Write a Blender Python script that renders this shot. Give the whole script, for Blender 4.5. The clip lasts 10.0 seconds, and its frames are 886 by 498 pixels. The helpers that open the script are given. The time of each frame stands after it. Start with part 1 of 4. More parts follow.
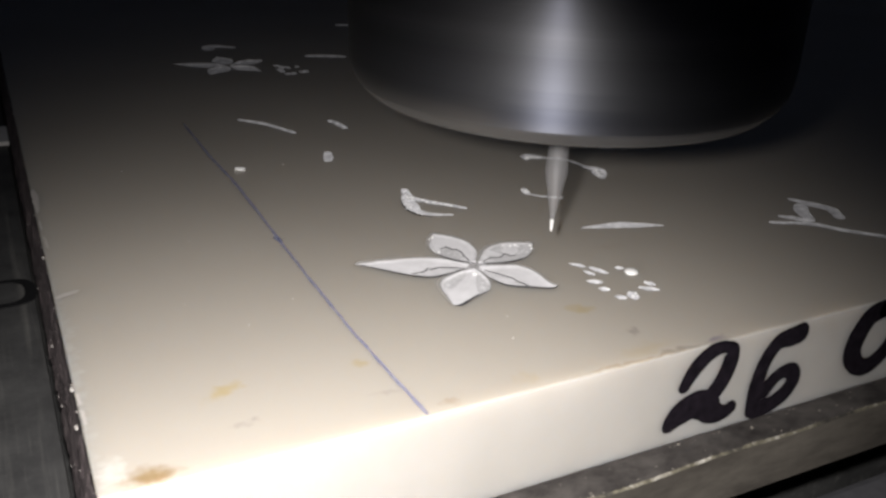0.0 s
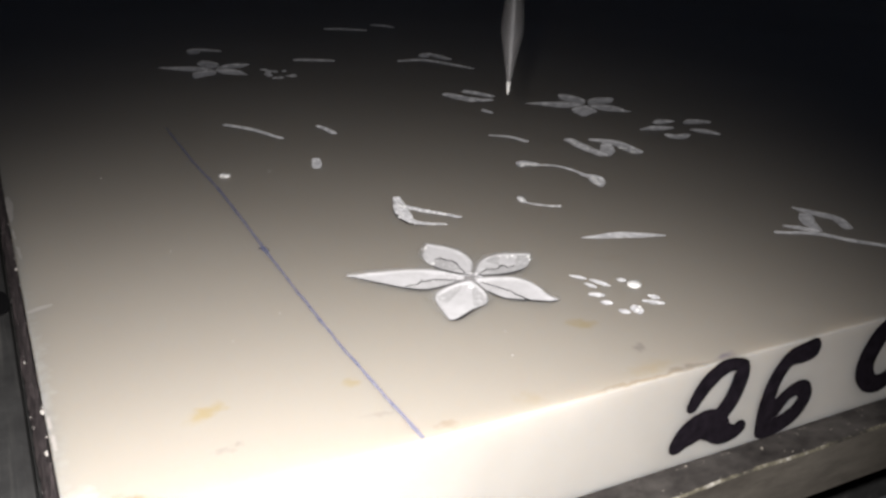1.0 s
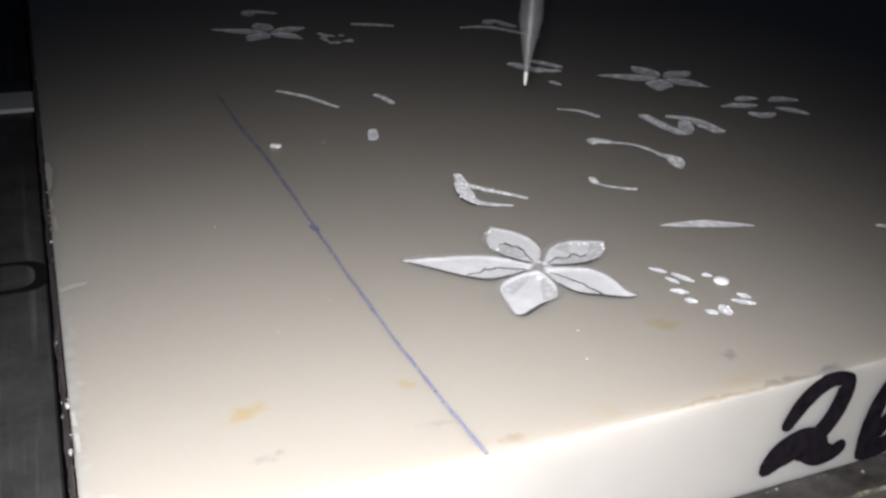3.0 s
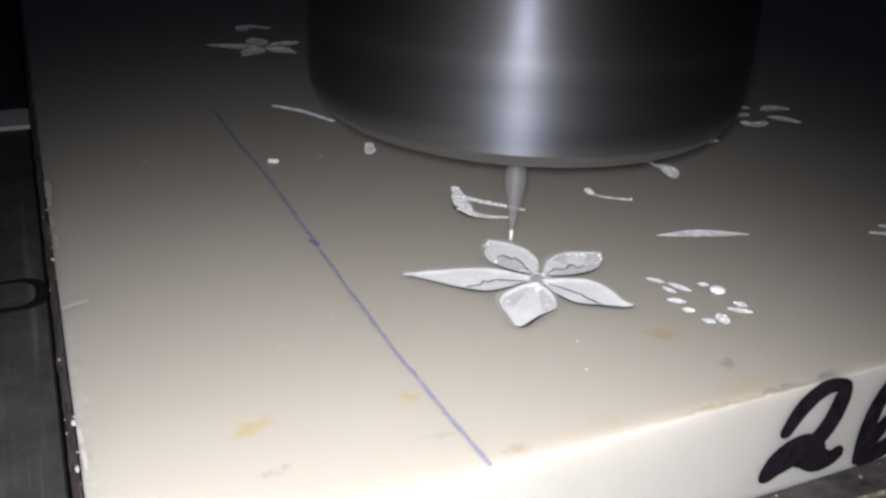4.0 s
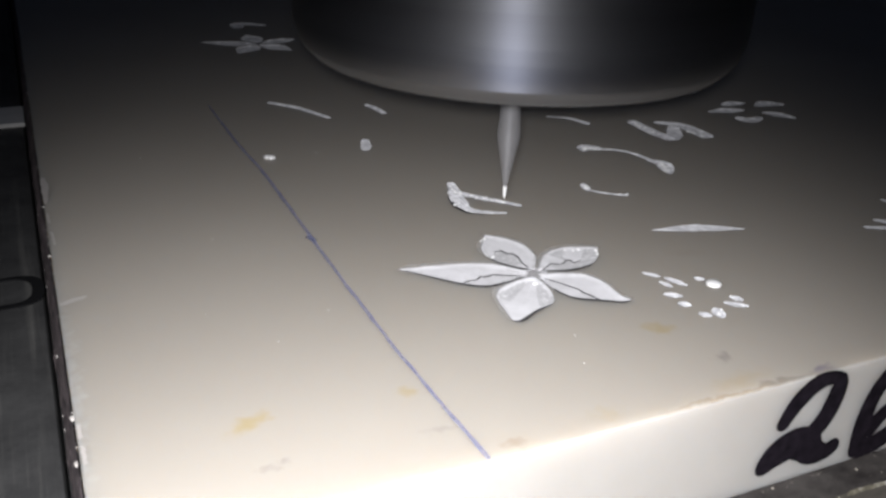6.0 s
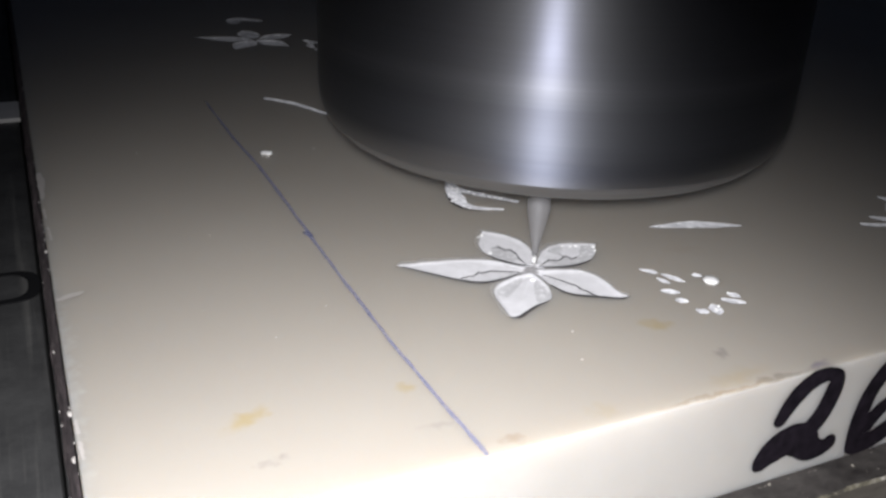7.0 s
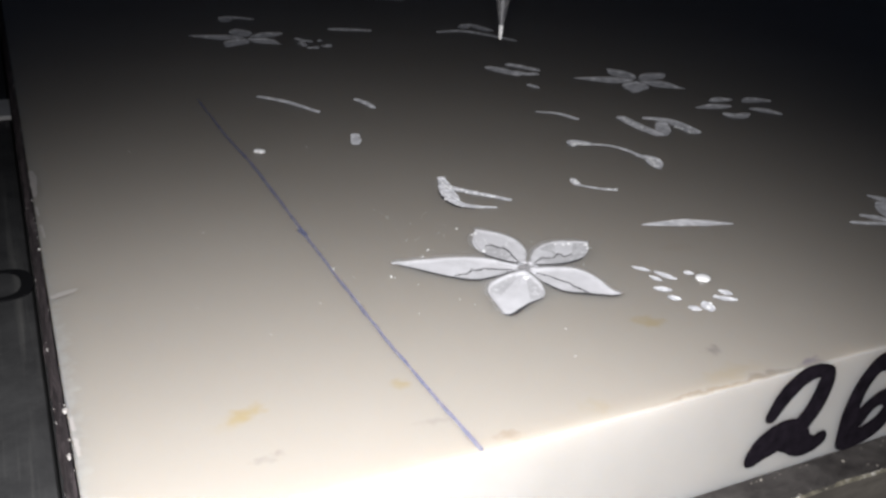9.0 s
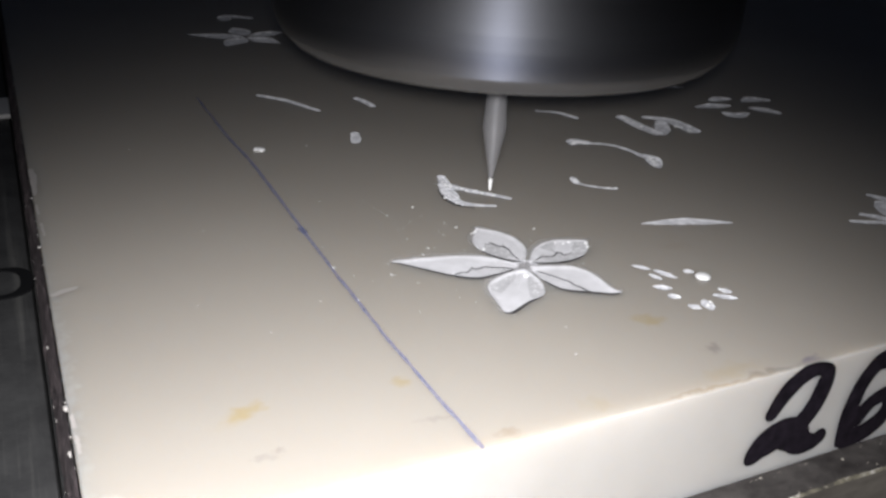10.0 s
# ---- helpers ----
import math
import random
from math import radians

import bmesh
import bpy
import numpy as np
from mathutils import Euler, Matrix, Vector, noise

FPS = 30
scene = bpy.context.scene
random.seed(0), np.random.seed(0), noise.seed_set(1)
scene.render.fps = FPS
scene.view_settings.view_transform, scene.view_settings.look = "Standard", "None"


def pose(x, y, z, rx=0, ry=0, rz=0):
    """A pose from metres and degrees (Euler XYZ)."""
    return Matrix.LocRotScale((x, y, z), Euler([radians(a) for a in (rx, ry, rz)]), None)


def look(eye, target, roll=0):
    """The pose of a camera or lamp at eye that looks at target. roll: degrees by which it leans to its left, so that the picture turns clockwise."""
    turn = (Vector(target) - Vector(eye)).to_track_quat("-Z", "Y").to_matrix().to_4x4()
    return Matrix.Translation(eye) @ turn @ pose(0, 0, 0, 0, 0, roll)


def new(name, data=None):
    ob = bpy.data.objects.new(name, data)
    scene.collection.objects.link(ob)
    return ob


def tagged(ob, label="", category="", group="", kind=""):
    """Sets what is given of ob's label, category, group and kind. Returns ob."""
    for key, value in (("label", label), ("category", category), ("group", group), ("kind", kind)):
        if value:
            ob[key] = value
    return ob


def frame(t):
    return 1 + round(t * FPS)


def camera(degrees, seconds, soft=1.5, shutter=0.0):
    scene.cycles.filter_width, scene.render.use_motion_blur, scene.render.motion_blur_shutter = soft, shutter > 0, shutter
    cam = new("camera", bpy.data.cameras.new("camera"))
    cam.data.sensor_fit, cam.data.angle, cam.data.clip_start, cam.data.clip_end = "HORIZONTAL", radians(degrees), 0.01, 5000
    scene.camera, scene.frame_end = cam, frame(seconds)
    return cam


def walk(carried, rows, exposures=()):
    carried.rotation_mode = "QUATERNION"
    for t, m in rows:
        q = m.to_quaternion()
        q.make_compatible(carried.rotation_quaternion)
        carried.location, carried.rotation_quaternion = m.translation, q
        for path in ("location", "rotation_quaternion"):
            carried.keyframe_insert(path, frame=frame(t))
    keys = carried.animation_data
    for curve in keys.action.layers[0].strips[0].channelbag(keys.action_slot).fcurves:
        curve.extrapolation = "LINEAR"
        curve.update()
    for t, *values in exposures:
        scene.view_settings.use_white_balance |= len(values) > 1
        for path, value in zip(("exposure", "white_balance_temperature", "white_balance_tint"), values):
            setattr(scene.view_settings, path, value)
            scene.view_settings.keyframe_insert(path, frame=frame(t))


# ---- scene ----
# A stone slab on the bed of an engraving machine, lit by the small lamp beside the lens.
cam = camera(52.0, 10.0, soft=2.8, shutter=0.3)
PATH = [
    (0, (-0.07362, -0.15874, 0.08178), (-0.05706, -0.12616, 0.06550), 1.90),
    (0.3, (-0.07037, -0.15462, 0.07853), (-0.05370, -0.12214, 0.06220), 1.95),
    (0.5, (-0.07042, -0.15426, 0.07854), (-0.05366, -0.12190, 0.06202), 1.80),
    (0.7, (-0.06951, -0.15329, 0.08037), (-0.05287, -0.12103, 0.06357), 1.70),
    (0.8, (-0.07306, -0.15349, 0.08495), (-0.05594, -0.12119, 0.06871), 1.59),
    (1, (-0.07114, -0.15060, 0.07904), (-0.05404, -0.11816, 0.06304), 2.30),
    (1.2, (-0.07167, -0.15154, 0.07825), (-0.05503, -0.11888, 0.06226), 2.13),
    (1.5, (-0.07290, -0.15256, 0.07860), (-0.05654, -0.11978, 0.06256), 1.90),
    (1.8, (-0.07423, -0.14597, 0.07727), (-0.05808, -0.11320, 0.06099), 2.05),
    (1.9, (-0.07331, -0.13954, 0.07730), (-0.05818, -0.10645, 0.06069), 2.00),
    (2, (-0.06850, -0.13430, 0.07662), (-0.05304, -0.10132, 0.06006), 2.70),
    (2.2, (-0.06548, -0.12956, 0.07666), (-0.05092, -0.09628, 0.05990), 1.80),
    (2.5, (-0.06734, -0.13254, 0.07476), (-0.05238, -0.09974, 0.05742), 2.80),
    (2.7, (-0.06642, -0.13410, 0.07454), (-0.05152, -0.10128, 0.05718), 2.90),
    (3.8, (-0.06694, -0.13566, 0.07606), (-0.05190, -0.10266, 0.05914), 1.90),
    (4, (-0.06796, -0.13568, 0.07596), (-0.05272, -0.10278, 0.05908), 2.20),
    (4.5, (-0.06814, -0.13570, 0.07582), (-0.05290, -0.10280, 0.05892), 2.10),
    (5, (-0.06838, -0.13610, 0.07636), (-0.05306, -0.10328, 0.05936), 2.10),
    (5.5, (-0.06874, -0.13610, 0.07596), (-0.05334, -0.10330, 0.05902), 2.20),
    (6.8, (-0.06812, -0.13576, 0.07556), (-0.05262, -0.10306, 0.05848), 2.10),
    (7, (-0.06892, -0.13580, 0.07554), (-0.05332, -0.10318, 0.05846), 2.40),
    (7.5, (-0.06908, -0.13590, 0.07544), (-0.05332, -0.10334, 0.05834), 2.50),
    (8, (-0.06936, -0.13594, 0.07556), (-0.05354, -0.10342, 0.05846), 2.60),
    (8.5, (-0.06938, -0.13592, 0.07550), (-0.05350, -0.10346, 0.05838), 2.60),
    (9, (-0.06982, -0.13612, 0.07550), (-0.05382, -0.10368, 0.05840), 2.70),
    (9.5, (-0.07018, -0.13618, 0.07518), (-0.05414, -0.10374, 0.05812), 2.80),
    (10, (-0.07020, -0.13618, 0.07528), (-0.05414, -0.10378, 0.05818), 2.80),
]
walk(cam, [(t, look(eye, target, roll)) for t, eye, target, roll in PATH],
     [(0.0, -0.17, 6750, 10), (0.5, -0.40, 6750, 10), (0.8, -0.12, 6850, 10), (1.0, 0.07, 6750, 10), (1.5, -0.05, 6650, 10), (2.0, 0.25, 6450, 10), (2.5, 0.03, 6400, 10), (4.0, -0.03, 6350, 10), (10.0, -0.05, 6350, 10)])

# ---------------------------------------------------------------- light
world = bpy.data.worlds.new("night")
scene.world = world
world.use_nodes = True
world.node_tree.nodes["Background"].inputs[0].default_value = (0.47, 0.58, 0.9, 1)
world.node_tree.nodes["Background"].inputs[1].default_value = 0.038

flash = bpy.data.lights.new("lamp", "SPOT")
flash.energy = 2.72
flash.color = (1.0, 0.98, 0.975)
flash.shadow_soft_size = 0.003
flash.spot_size = radians(92)
flash.spot_blend = 0.95
lamp = new("phone_lamp", flash)
lamp.matrix_world = look((-0.0708, -0.138, 0.0785), (-0.0428, -0.0775, 0.0))

MM = 0.001


# ---------------------------------------------------------------- materials
def mat(name, color, rough=0.5, metal=0.0, spec=0.5):
    m = bpy.data.materials.new(name)
    m.use_nodes = True
    b = m.node_tree.nodes["Principled BSDF"]
    b.inputs["Base Color"].default_value = (*color, 1)
    b.inputs["Roughness"].default_value = rough
    b.inputs["Metallic"].default_value = metal
    b.inputs["Specular IOR Level"].default_value = spec
    return m, m.node_tree, b


def node(nt, kind, **inputs):
    n = nt.nodes.new(kind)
    for k, v in inputs.items():
        n.inputs[k.replace("_", " ")].default_value = v
    return n


def coords(nt):
    return nt.nodes.new("ShaderNodeTexCoord").outputs["Object"]


def noise_tex(nt, scale, detail=4.0, rough=0.55, stretch=None):
    n = node(nt, "ShaderNodeTexNoise", Scale=scale, Detail=detail, Roughness=rough)
    src = coords(nt)
    if stretch:
        mp = nt.nodes.new("ShaderNodeMapping")
        mp.inputs["Scale"].default_value = stretch
        nt.links.new(src, mp.inputs["Vector"])
        src = mp.outputs["Vector"]
    nt.links.new(src, n.inputs["Vector"])
    return n.outputs["Fac"]


def ramp(nt, fac, stops):
    r = nt.nodes.new("ShaderNodeValToRGB")
    els = r.color_ramp.elements
    while len(els) < len(stops):
        els.new(0.5)
    for e, (p, c) in zip(els, stops):
        e.position, e.color = p, (*c, 1) if len(c) == 3 else c
    nt.links.new(fac, r.inputs["Fac"])
    return r.outputs["Color"]


def mix(nt, fac, a, b, kind="MIX"):
    n = nt.nodes.new("ShaderNodeMix")
    n.data_type, n.blend_type = "RGBA", kind
    for sock, v in ((n.inputs["Factor"], fac), (n.inputs["A"], a), (n.inputs["B"], b)):
        if isinstance(v, (int, float)):
            sock.default_value = v
        elif isinstance(v, tuple):
            sock.default_value = (*v, 1)
        else:
            nt.links.new(v, sock)
    return n.outputs["Result"]


def bump(nt, b, height, strength, dist):
    n = node(nt, "ShaderNodeBump", Strength=strength, Distance=dist)
    nt.links.new(height, n.inputs["Height"])
    nt.links.new(n.outputs["Normal"], b.inputs["Normal"])


def blot(nt, x, y, rx, ry, turn, soft=0.6):
    """A soft-edged stain of its own uneven shape, around (x, y) in millimetres."""
    mp = nt.nodes.new("ShaderNodeMapping")
    mp.vector_type = "TEXTURE"
    mp.inputs["Location"].default_value = (x * MM, y * MM, 0)
    mp.inputs["Rotation"].default_value = (0, 0, radians(turn))
    mp.inputs["Scale"].default_value = (rx * MM, ry * MM, 1)
    wob = node(nt, "ShaderNodeTexNoise", Scale=420.0, Detail=3.0)
    nt.links.new(coords(nt), wob.inputs["Vector"])
    add = nt.nodes.new("ShaderNodeVectorMath")
    add.operation = "MULTIPLY_ADD"
    add.inputs[1].default_value = (0.006, 0.004, 0)
    nt.links.new(wob.outputs["Color"], add.inputs[0])
    sub = nt.nodes.new("ShaderNodeVectorMath")
    sub.operation = "ADD"
    sub.inputs[1].default_value = (-0.003, -0.002, 0)
    nt.links.new(coords(nt), add.inputs[2])
    nt.links.new(add.outputs[0], sub.inputs[0])
    nt.links.new(sub.outputs[0], mp.inputs["Vector"])
    ln = nt.nodes.new("ShaderNodeVectorMath")
    ln.operation = "LENGTH"
    nt.links.new(mp.outputs["Vector"], ln.inputs[0])
    mr = nt.nodes.new("ShaderNodeMapRange")
    mr.interpolation_type = "SMOOTHSTEP"
    mr.inputs["From Min"].default_value, mr.inputs["From Max"].default_value = 1.0, 1.0 - soft
    nt.links.new(ln.outputs["Value"], mr.inputs["Value"])
    return mr.outputs["Result"]


def scaled(nt, v, k):
    n = nt.nodes.new("ShaderNodeMath")
    n.operation = "MULTIPLY"
    n.inputs[1].default_value = k
    nt.links.new(v, n.inputs[0])
    return n.outputs[0]


def stone_top():
    m, nt, b = mat("polished_stone", (0.4, 0.37, 0.32), 0.25, spec=0.45)
    col = ramp(nt, noise_tex(nt, 12, 1), [(0.1, (0.385, 0.354, 0.314)), (0.9, (0.450, 0.416, 0.370))])
    for x, y, rx, ry, turn, k, tint in STAINS:
        col = mix(nt, scaled(nt, blot(nt, x, y, rx, ry, turn, 0.95), k * 0.7), col, tint)
    nt.links.new(col, b.inputs["Base Color"])
    b.inputs["Subsurface Weight"].default_value = 0.8
    b.inputs["Subsurface Radius"].default_value = (0.012, 0.0105, 0.009)
    b.inputs["Subsurface Scale"].default_value = 1.0
    return m


OCHRE, GREY, BROWN = (0.40, 0.30, 0.10), (0.17, 0.16, 0.15), (0.25, 0.18, 0.1)
STAINS = [
    (-48.0, -32.0, 5.5, 2.6, 25, 0.75, OCHRE), (-24.5, -32.8, 2.6, 2.0, 10, 0.6, OCHRE),
    (21.9, -30.8, 4.2, 2.6, -20, 0.6, OCHRE), (25.7, -42.7, 2.2, 1.7, 0, 0.6, GREY),
    (-0.5, -48.3, 3.5, 2.5, 0, 0.25, OCHRE), (-24.1, -43.4, 3.2, 1.3, 0, 0.3, GREY),
    (-48.1, -42.6, 2.0, 1.2, 30, 0.35, GREY), (-45.6, -42.3, 1.4, 1.1, 0, 0.4, GREY),
    # the two pale entries whiten the front-left corner and the left edge
    (-62.6, -49.6, 5.6, 3.2, 0, 1.4, BROWN), (-67.6, -46.5, 2.4, 5.5, -8, 0.45, (0.72, 0.71, 0.71)), (-70.2, -12.0, 2.4, 46.0, 0, 0.4, (0.6, 0.59, 0.6)), (24.0, -48.5, 8.0, 2.4, 5, 0.3, OCHRE),
    (30.0, -51.2, 9.0, 0.9, 0, 0.7, GREY), (38.5, -50.9, 3.4, 1.1, 0, 0.75, (0.14, 0.12, 0.2)),
    (45.0, -8.0, 5.0, 2.5, -20, 0.12, BROWN), (-16.0, -49.8, 2.5, 1.3, 0, 0.5, BROWN), (19.0, -51.5, 16.0, 0.9, 0, 0.6, BROWN),
]


def stone_side():
    m, nt, b = mat("sawn_stone", (0.8, 0.78, 0.74), 0.55, spec=0.35)
    col = ramp(nt, noise_tex(nt, 35, 4), [(0.3, (0.41, 0.39, 0.365)), (0.7, (0.47, 0.45, 0.425))])
    nt.links.new(col, b.inputs["Base Color"])
    b.inputs["Subsurface Weight"].default_value = 0.8
    b.inputs["Subsurface Radius"].default_value = (0.012, 0.0105, 0.009)
    b.inputs["Subsurface Scale"].default_value = 1.0
    bump(nt, b, noise_tex(nt, 700, 4), 0.12, 0.0002)
    return m


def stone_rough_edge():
    m, nt, b = mat("dark_stone_edge", (0.1, 0.08, 0.07), 0.75)
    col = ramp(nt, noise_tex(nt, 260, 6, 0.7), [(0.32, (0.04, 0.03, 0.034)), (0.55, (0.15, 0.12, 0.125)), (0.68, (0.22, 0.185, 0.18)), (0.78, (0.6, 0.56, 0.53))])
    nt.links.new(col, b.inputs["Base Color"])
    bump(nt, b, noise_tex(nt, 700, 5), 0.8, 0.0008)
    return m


def carved_stone():
    m, nt, b = mat("carved_stone", (0.6, 0.59, 0.6), 0.6, spec=0.4)
    col = ramp(nt, noise_tex(nt, 260, 4, 0.6), [(0.3, (0.53, 0.527, 0.545)), (0.7, (0.635, 0.63, 0.655))])
    col = mix(nt, ramp(nt, noise_tex(nt, 1500, 3, 0.7), [(0.6, (0, 0, 0)), (0.7, (0.22, 0.22, 0.22))]), col, (0.2, 0.195, 0.2))
    nt.links.new(col, b.inputs["Base Color"])
    b.inputs["Diffuse Roughness"].default_value = 0.3
    bump(nt, b, noise_tex(nt, 900, 5, 0.7), 0.5, 0.0003)
    return m


def stroke_stone():
    """The floors of the small strokes: bright broken crystal, its glints painted as pale mottling."""
    m, nt, b = mat("broken_crystal", (0.6, 0.6, 0.62), 0.45, spec=0.6)
    col = ramp(nt, noise_tex(nt, 420, 5, 0.7), [(0.3, (0.33, 0.33, 0.35)), (0.5, (0.53, 0.53, 0.555)), (0.68, (0.8, 0.8, 0.82))])
    nt.links.new(col, b.inputs["Base Color"])
    b.inputs["Diffuse Roughness"].default_value = 0.8
    bump(nt, b, noise_tex(nt, 600, 5, 0.75), 0.5, 0.0004)
    return m


def coarse_or_shaded_stone():
    """Freshly cut stone, still grainy, with glinting crystals; its grey also paints the shade in the folds."""
    m, nt, b = mat("grainy_or_shaded_cut", (0.5, 0.5, 0.5), 0.5, spec=0.6)
    col = ramp(nt, noise_tex(nt, 1100, 5, 0.75), [(0.34, (0.34, 0.337, 0.35)), (0.55, (0.43, 0.427, 0.44)), (0.70, (0.78, 0.78, 0.8))])
    nt.links.new(col, b.inputs["Base Color"])
    bump(nt, b, noise_tex(nt, 1300, 5, 0.75), 0.3, 0.0002)
    b.inputs["Diffuse Roughness"].default_value = 0.5
    return m


def halo_paint():
    """The white glow beside a cut, painted as thin colour; the density thins out away from it."""
    m, nt, b = mat("halo_paint", (0.72, 0.71, 0.72), 0.7, spec=0.2)
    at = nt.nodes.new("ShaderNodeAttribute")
    at.attribute_name = "halo_amount"
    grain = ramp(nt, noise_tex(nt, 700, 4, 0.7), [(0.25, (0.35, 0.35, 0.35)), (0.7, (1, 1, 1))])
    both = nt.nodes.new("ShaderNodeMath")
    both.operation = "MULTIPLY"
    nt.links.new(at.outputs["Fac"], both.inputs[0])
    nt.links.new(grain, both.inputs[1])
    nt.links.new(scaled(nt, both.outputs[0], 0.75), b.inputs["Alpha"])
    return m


def bed_material(name, lo, hi, rough, metal, spec=0.4, grain=None, scratch=0.0):
    m, nt, b = mat(name, hi, rough, metal, spec)
    col = ramp(nt, noise_tex(nt, 55, 6, 0.7, grain), [(0.3, lo), (0.72, hi)])
    col = mix(nt, ramp(nt, noise_tex(nt, 420, 4, 0.7), [(0.72, (0, 0, 0)), (0.8, (0.4, 0.4, 0.4))]), col, (0.35, 0.33, 0.3))
    if scratch:
        col = mix(nt, ramp(nt, noise_tex(nt, 40, 4, 0.7, (9.0, 0.25, 9.0)), [(0.52, (0, 0, 0)), (0.72, (scratch,) * 3)]), col, (0.22, 0.215, 0.2))
    nt.links.new(col, b.inputs["Base Color"])
    nt.links.new(ramp(nt, noise_tex(nt, 90, 5), [(0.3, (rough - 0.1,) * 3), (0.7, (rough + 0.12,) * 3)]), b.inputs["Roughness"])
    bump(nt, b, noise_tex(nt, 260, 6, 0.55, grain), 0.4, 0.0004)
    return m


def turned_steel(name, color, rough, aniso, metal=1.0):
    """Steel with fine turning marks running round the axis."""
    m, nt, b = mat(name, color, rough, metal)
    streak = noise_tex(nt, 60, 5, 0.6, (0.4, 0.4, 30.0))
    nt.links.new(ramp(nt, streak, [(0.3, tuple(c * 0.93 for c in color)), (0.7, tuple(c * 1.06 for c in color))]), b.inputs["Base Color"])
    b.inputs["Anisotropic"].default_value = aniso
    b.inputs["Anisotropic Rotation"].default_value = 0.25
    t = nt.nodes.new("ShaderNodeTangent")
    t.direction_type, t.axis = "RADIAL", "Z"
    nt.links.new(t.outputs[0], b.inputs["Tangent"])
    nt.links.new(ramp(nt, noise_tex(nt, 45, 4), [(0.3, (rough * 0.85,) * 3), (0.7, (rough * 1.2,) * 3)]), b.inputs["Roughness"])
    return m


def banded_steel():
    """Turned steel with fine turning marks; soft bands round the axis paint its reflections into the colour."""
    m, nt, b = mat("banded_steel", (0.2, 0.2, 0.23), 0.55, 0.97)
    sep = nt.nodes.new("ShaderNodeSeparateXYZ")
    nt.links.new(coords(nt), sep.inputs[0])
    along = nt.nodes.new("ShaderNodeMapRange")
    along.inputs["From Min"].default_value, along.inputs["From Max"].default_value = 0.030, 0.060
    nt.links.new(sep.outputs["Z"], along.inputs["Value"])
    bands = ramp(nt, along.outputs["Result"], [(0.0, (0.13, 0.137, 0.162)), (0.12, (0.09, 0.097, 0.125)), (0.26, (0.118, 0.126, 0.158)), (0.42, (0.10, 0.107, 0.137)),
                                               (0.52, (0.17, 0.177, 0.21)), (0.60, (0.12, 0.126, 0.16)), (0.75, (0.11, 0.116, 0.15)), (1.0, (0.125, 0.131, 0.165))])
    marks = ramp(nt, noise_tex(nt, 60, 5, 0.6, (0.4, 0.4, 30.0)), [(0.3, (0.9, 0.9, 0.9)), (0.7, (1.0, 1.0, 1.0))])
    nt.links.new(mix(nt, 1.0, bands, marks, "MULTIPLY"), b.inputs["Base Color"])
    nt.links.new(ramp(nt, along.outputs["Result"], [(0.0, (0.62,) * 3), (0.5, (0.58,) * 3), (0.7, (0.46,) * 3)]), b.inputs["Roughness"])
    b.inputs["Anisotropic"].default_value = 0.94
    b.inputs["Anisotropic Rotation"].default_value = 0.25
    t = nt.nodes.new("ShaderNodeTangent")
    t.direction_type, t.axis = "RADIAL", "Z"
    nt.links.new(t.outputs[0], b.inputs["Tangent"])
    b.inputs["Coat Weight"].default_value = 0.62
    b.inputs["Coat Roughness"].default_value = 0.42
    b.inputs["Coat IOR"].default_value = 2.1
    return m


def bit_material():
    m, nt, b = mat("spinning_carbide", (0.40, 0.40, 0.42), 0.36, 0.35)
    b.inputs["Alpha"].default_value = 0.32
    return m


def ink():
    m, nt, b = mat("marker_ink", (0.008, 0.007, 0.01), 0.7, spec=0.06)
    col = ramp(nt, noise_tex(nt, 500, 4), [(0.3, (0.006, 0.005, 0.007)), (0.75, (0.018, 0.014, 0.02))])
    col = mix(nt, ramp(nt, noise_tex(nt, 700, 3, 0.7), [(0.74, (0, 0, 0)), (0.78, (0.4, 0.4, 0.4))]), col, (0.4, 0.38, 0.36))
    nt.links.new(col, b.inputs["Base Color"])
    return m


def plain_wall(name, lo, hi):
    m, nt, b = mat(name, hi, 0.9)
    nt.links.new(ramp(nt, noise_tex(nt, 5, 5), [(0.3, lo), (0.7, hi)]), b.inputs["Base Color"])
    bump(nt, b, noise_tex(nt, 60, 4), 0.2, 0.003)
    return m


M_TOP, M_SIDE, M_EDGE, M_CARVED, M_INK = stone_top(), stone_side(), stone_rough_edge(), carved_stone(), ink()
M_BED = bed_material("dark_bed_plate", (0.03, 0.03, 0.031), (0.07, 0.07, 0.07), 0.55, 0.0, scratch=0.3)
M_BOARD = bed_material("worn_board", (0.012, 0.010, 0.010), (0.075, 0.068, 0.064), 0.65, 0.0, grain=(3.0, 4.0, 3.0))
M_FACE = bed_material("board_face", (0.04, 0.035, 0.03), (0.13, 0.117, 0.10), 0.6, 0.0, grain=(0.7, 2.0, 2.0))


def bruise():
    m, nt, b = mat("bruised_edge", (0.1, 0.09, 0.07), 0.7)
    col = ramp(nt, noise_tex(nt, 120, 6, 0.75), [(0.42, (0.03, 0.027, 0.024)), (0.54, (0.13, 0.118, 0.085)), (0.68, (0.5, 0.48, 0.44))])
    nt.links.new(col, b.inputs["Base Color"])
    bump(nt, b, noise_tex(nt, 600, 5), 0.6, 0.0004)
    return m


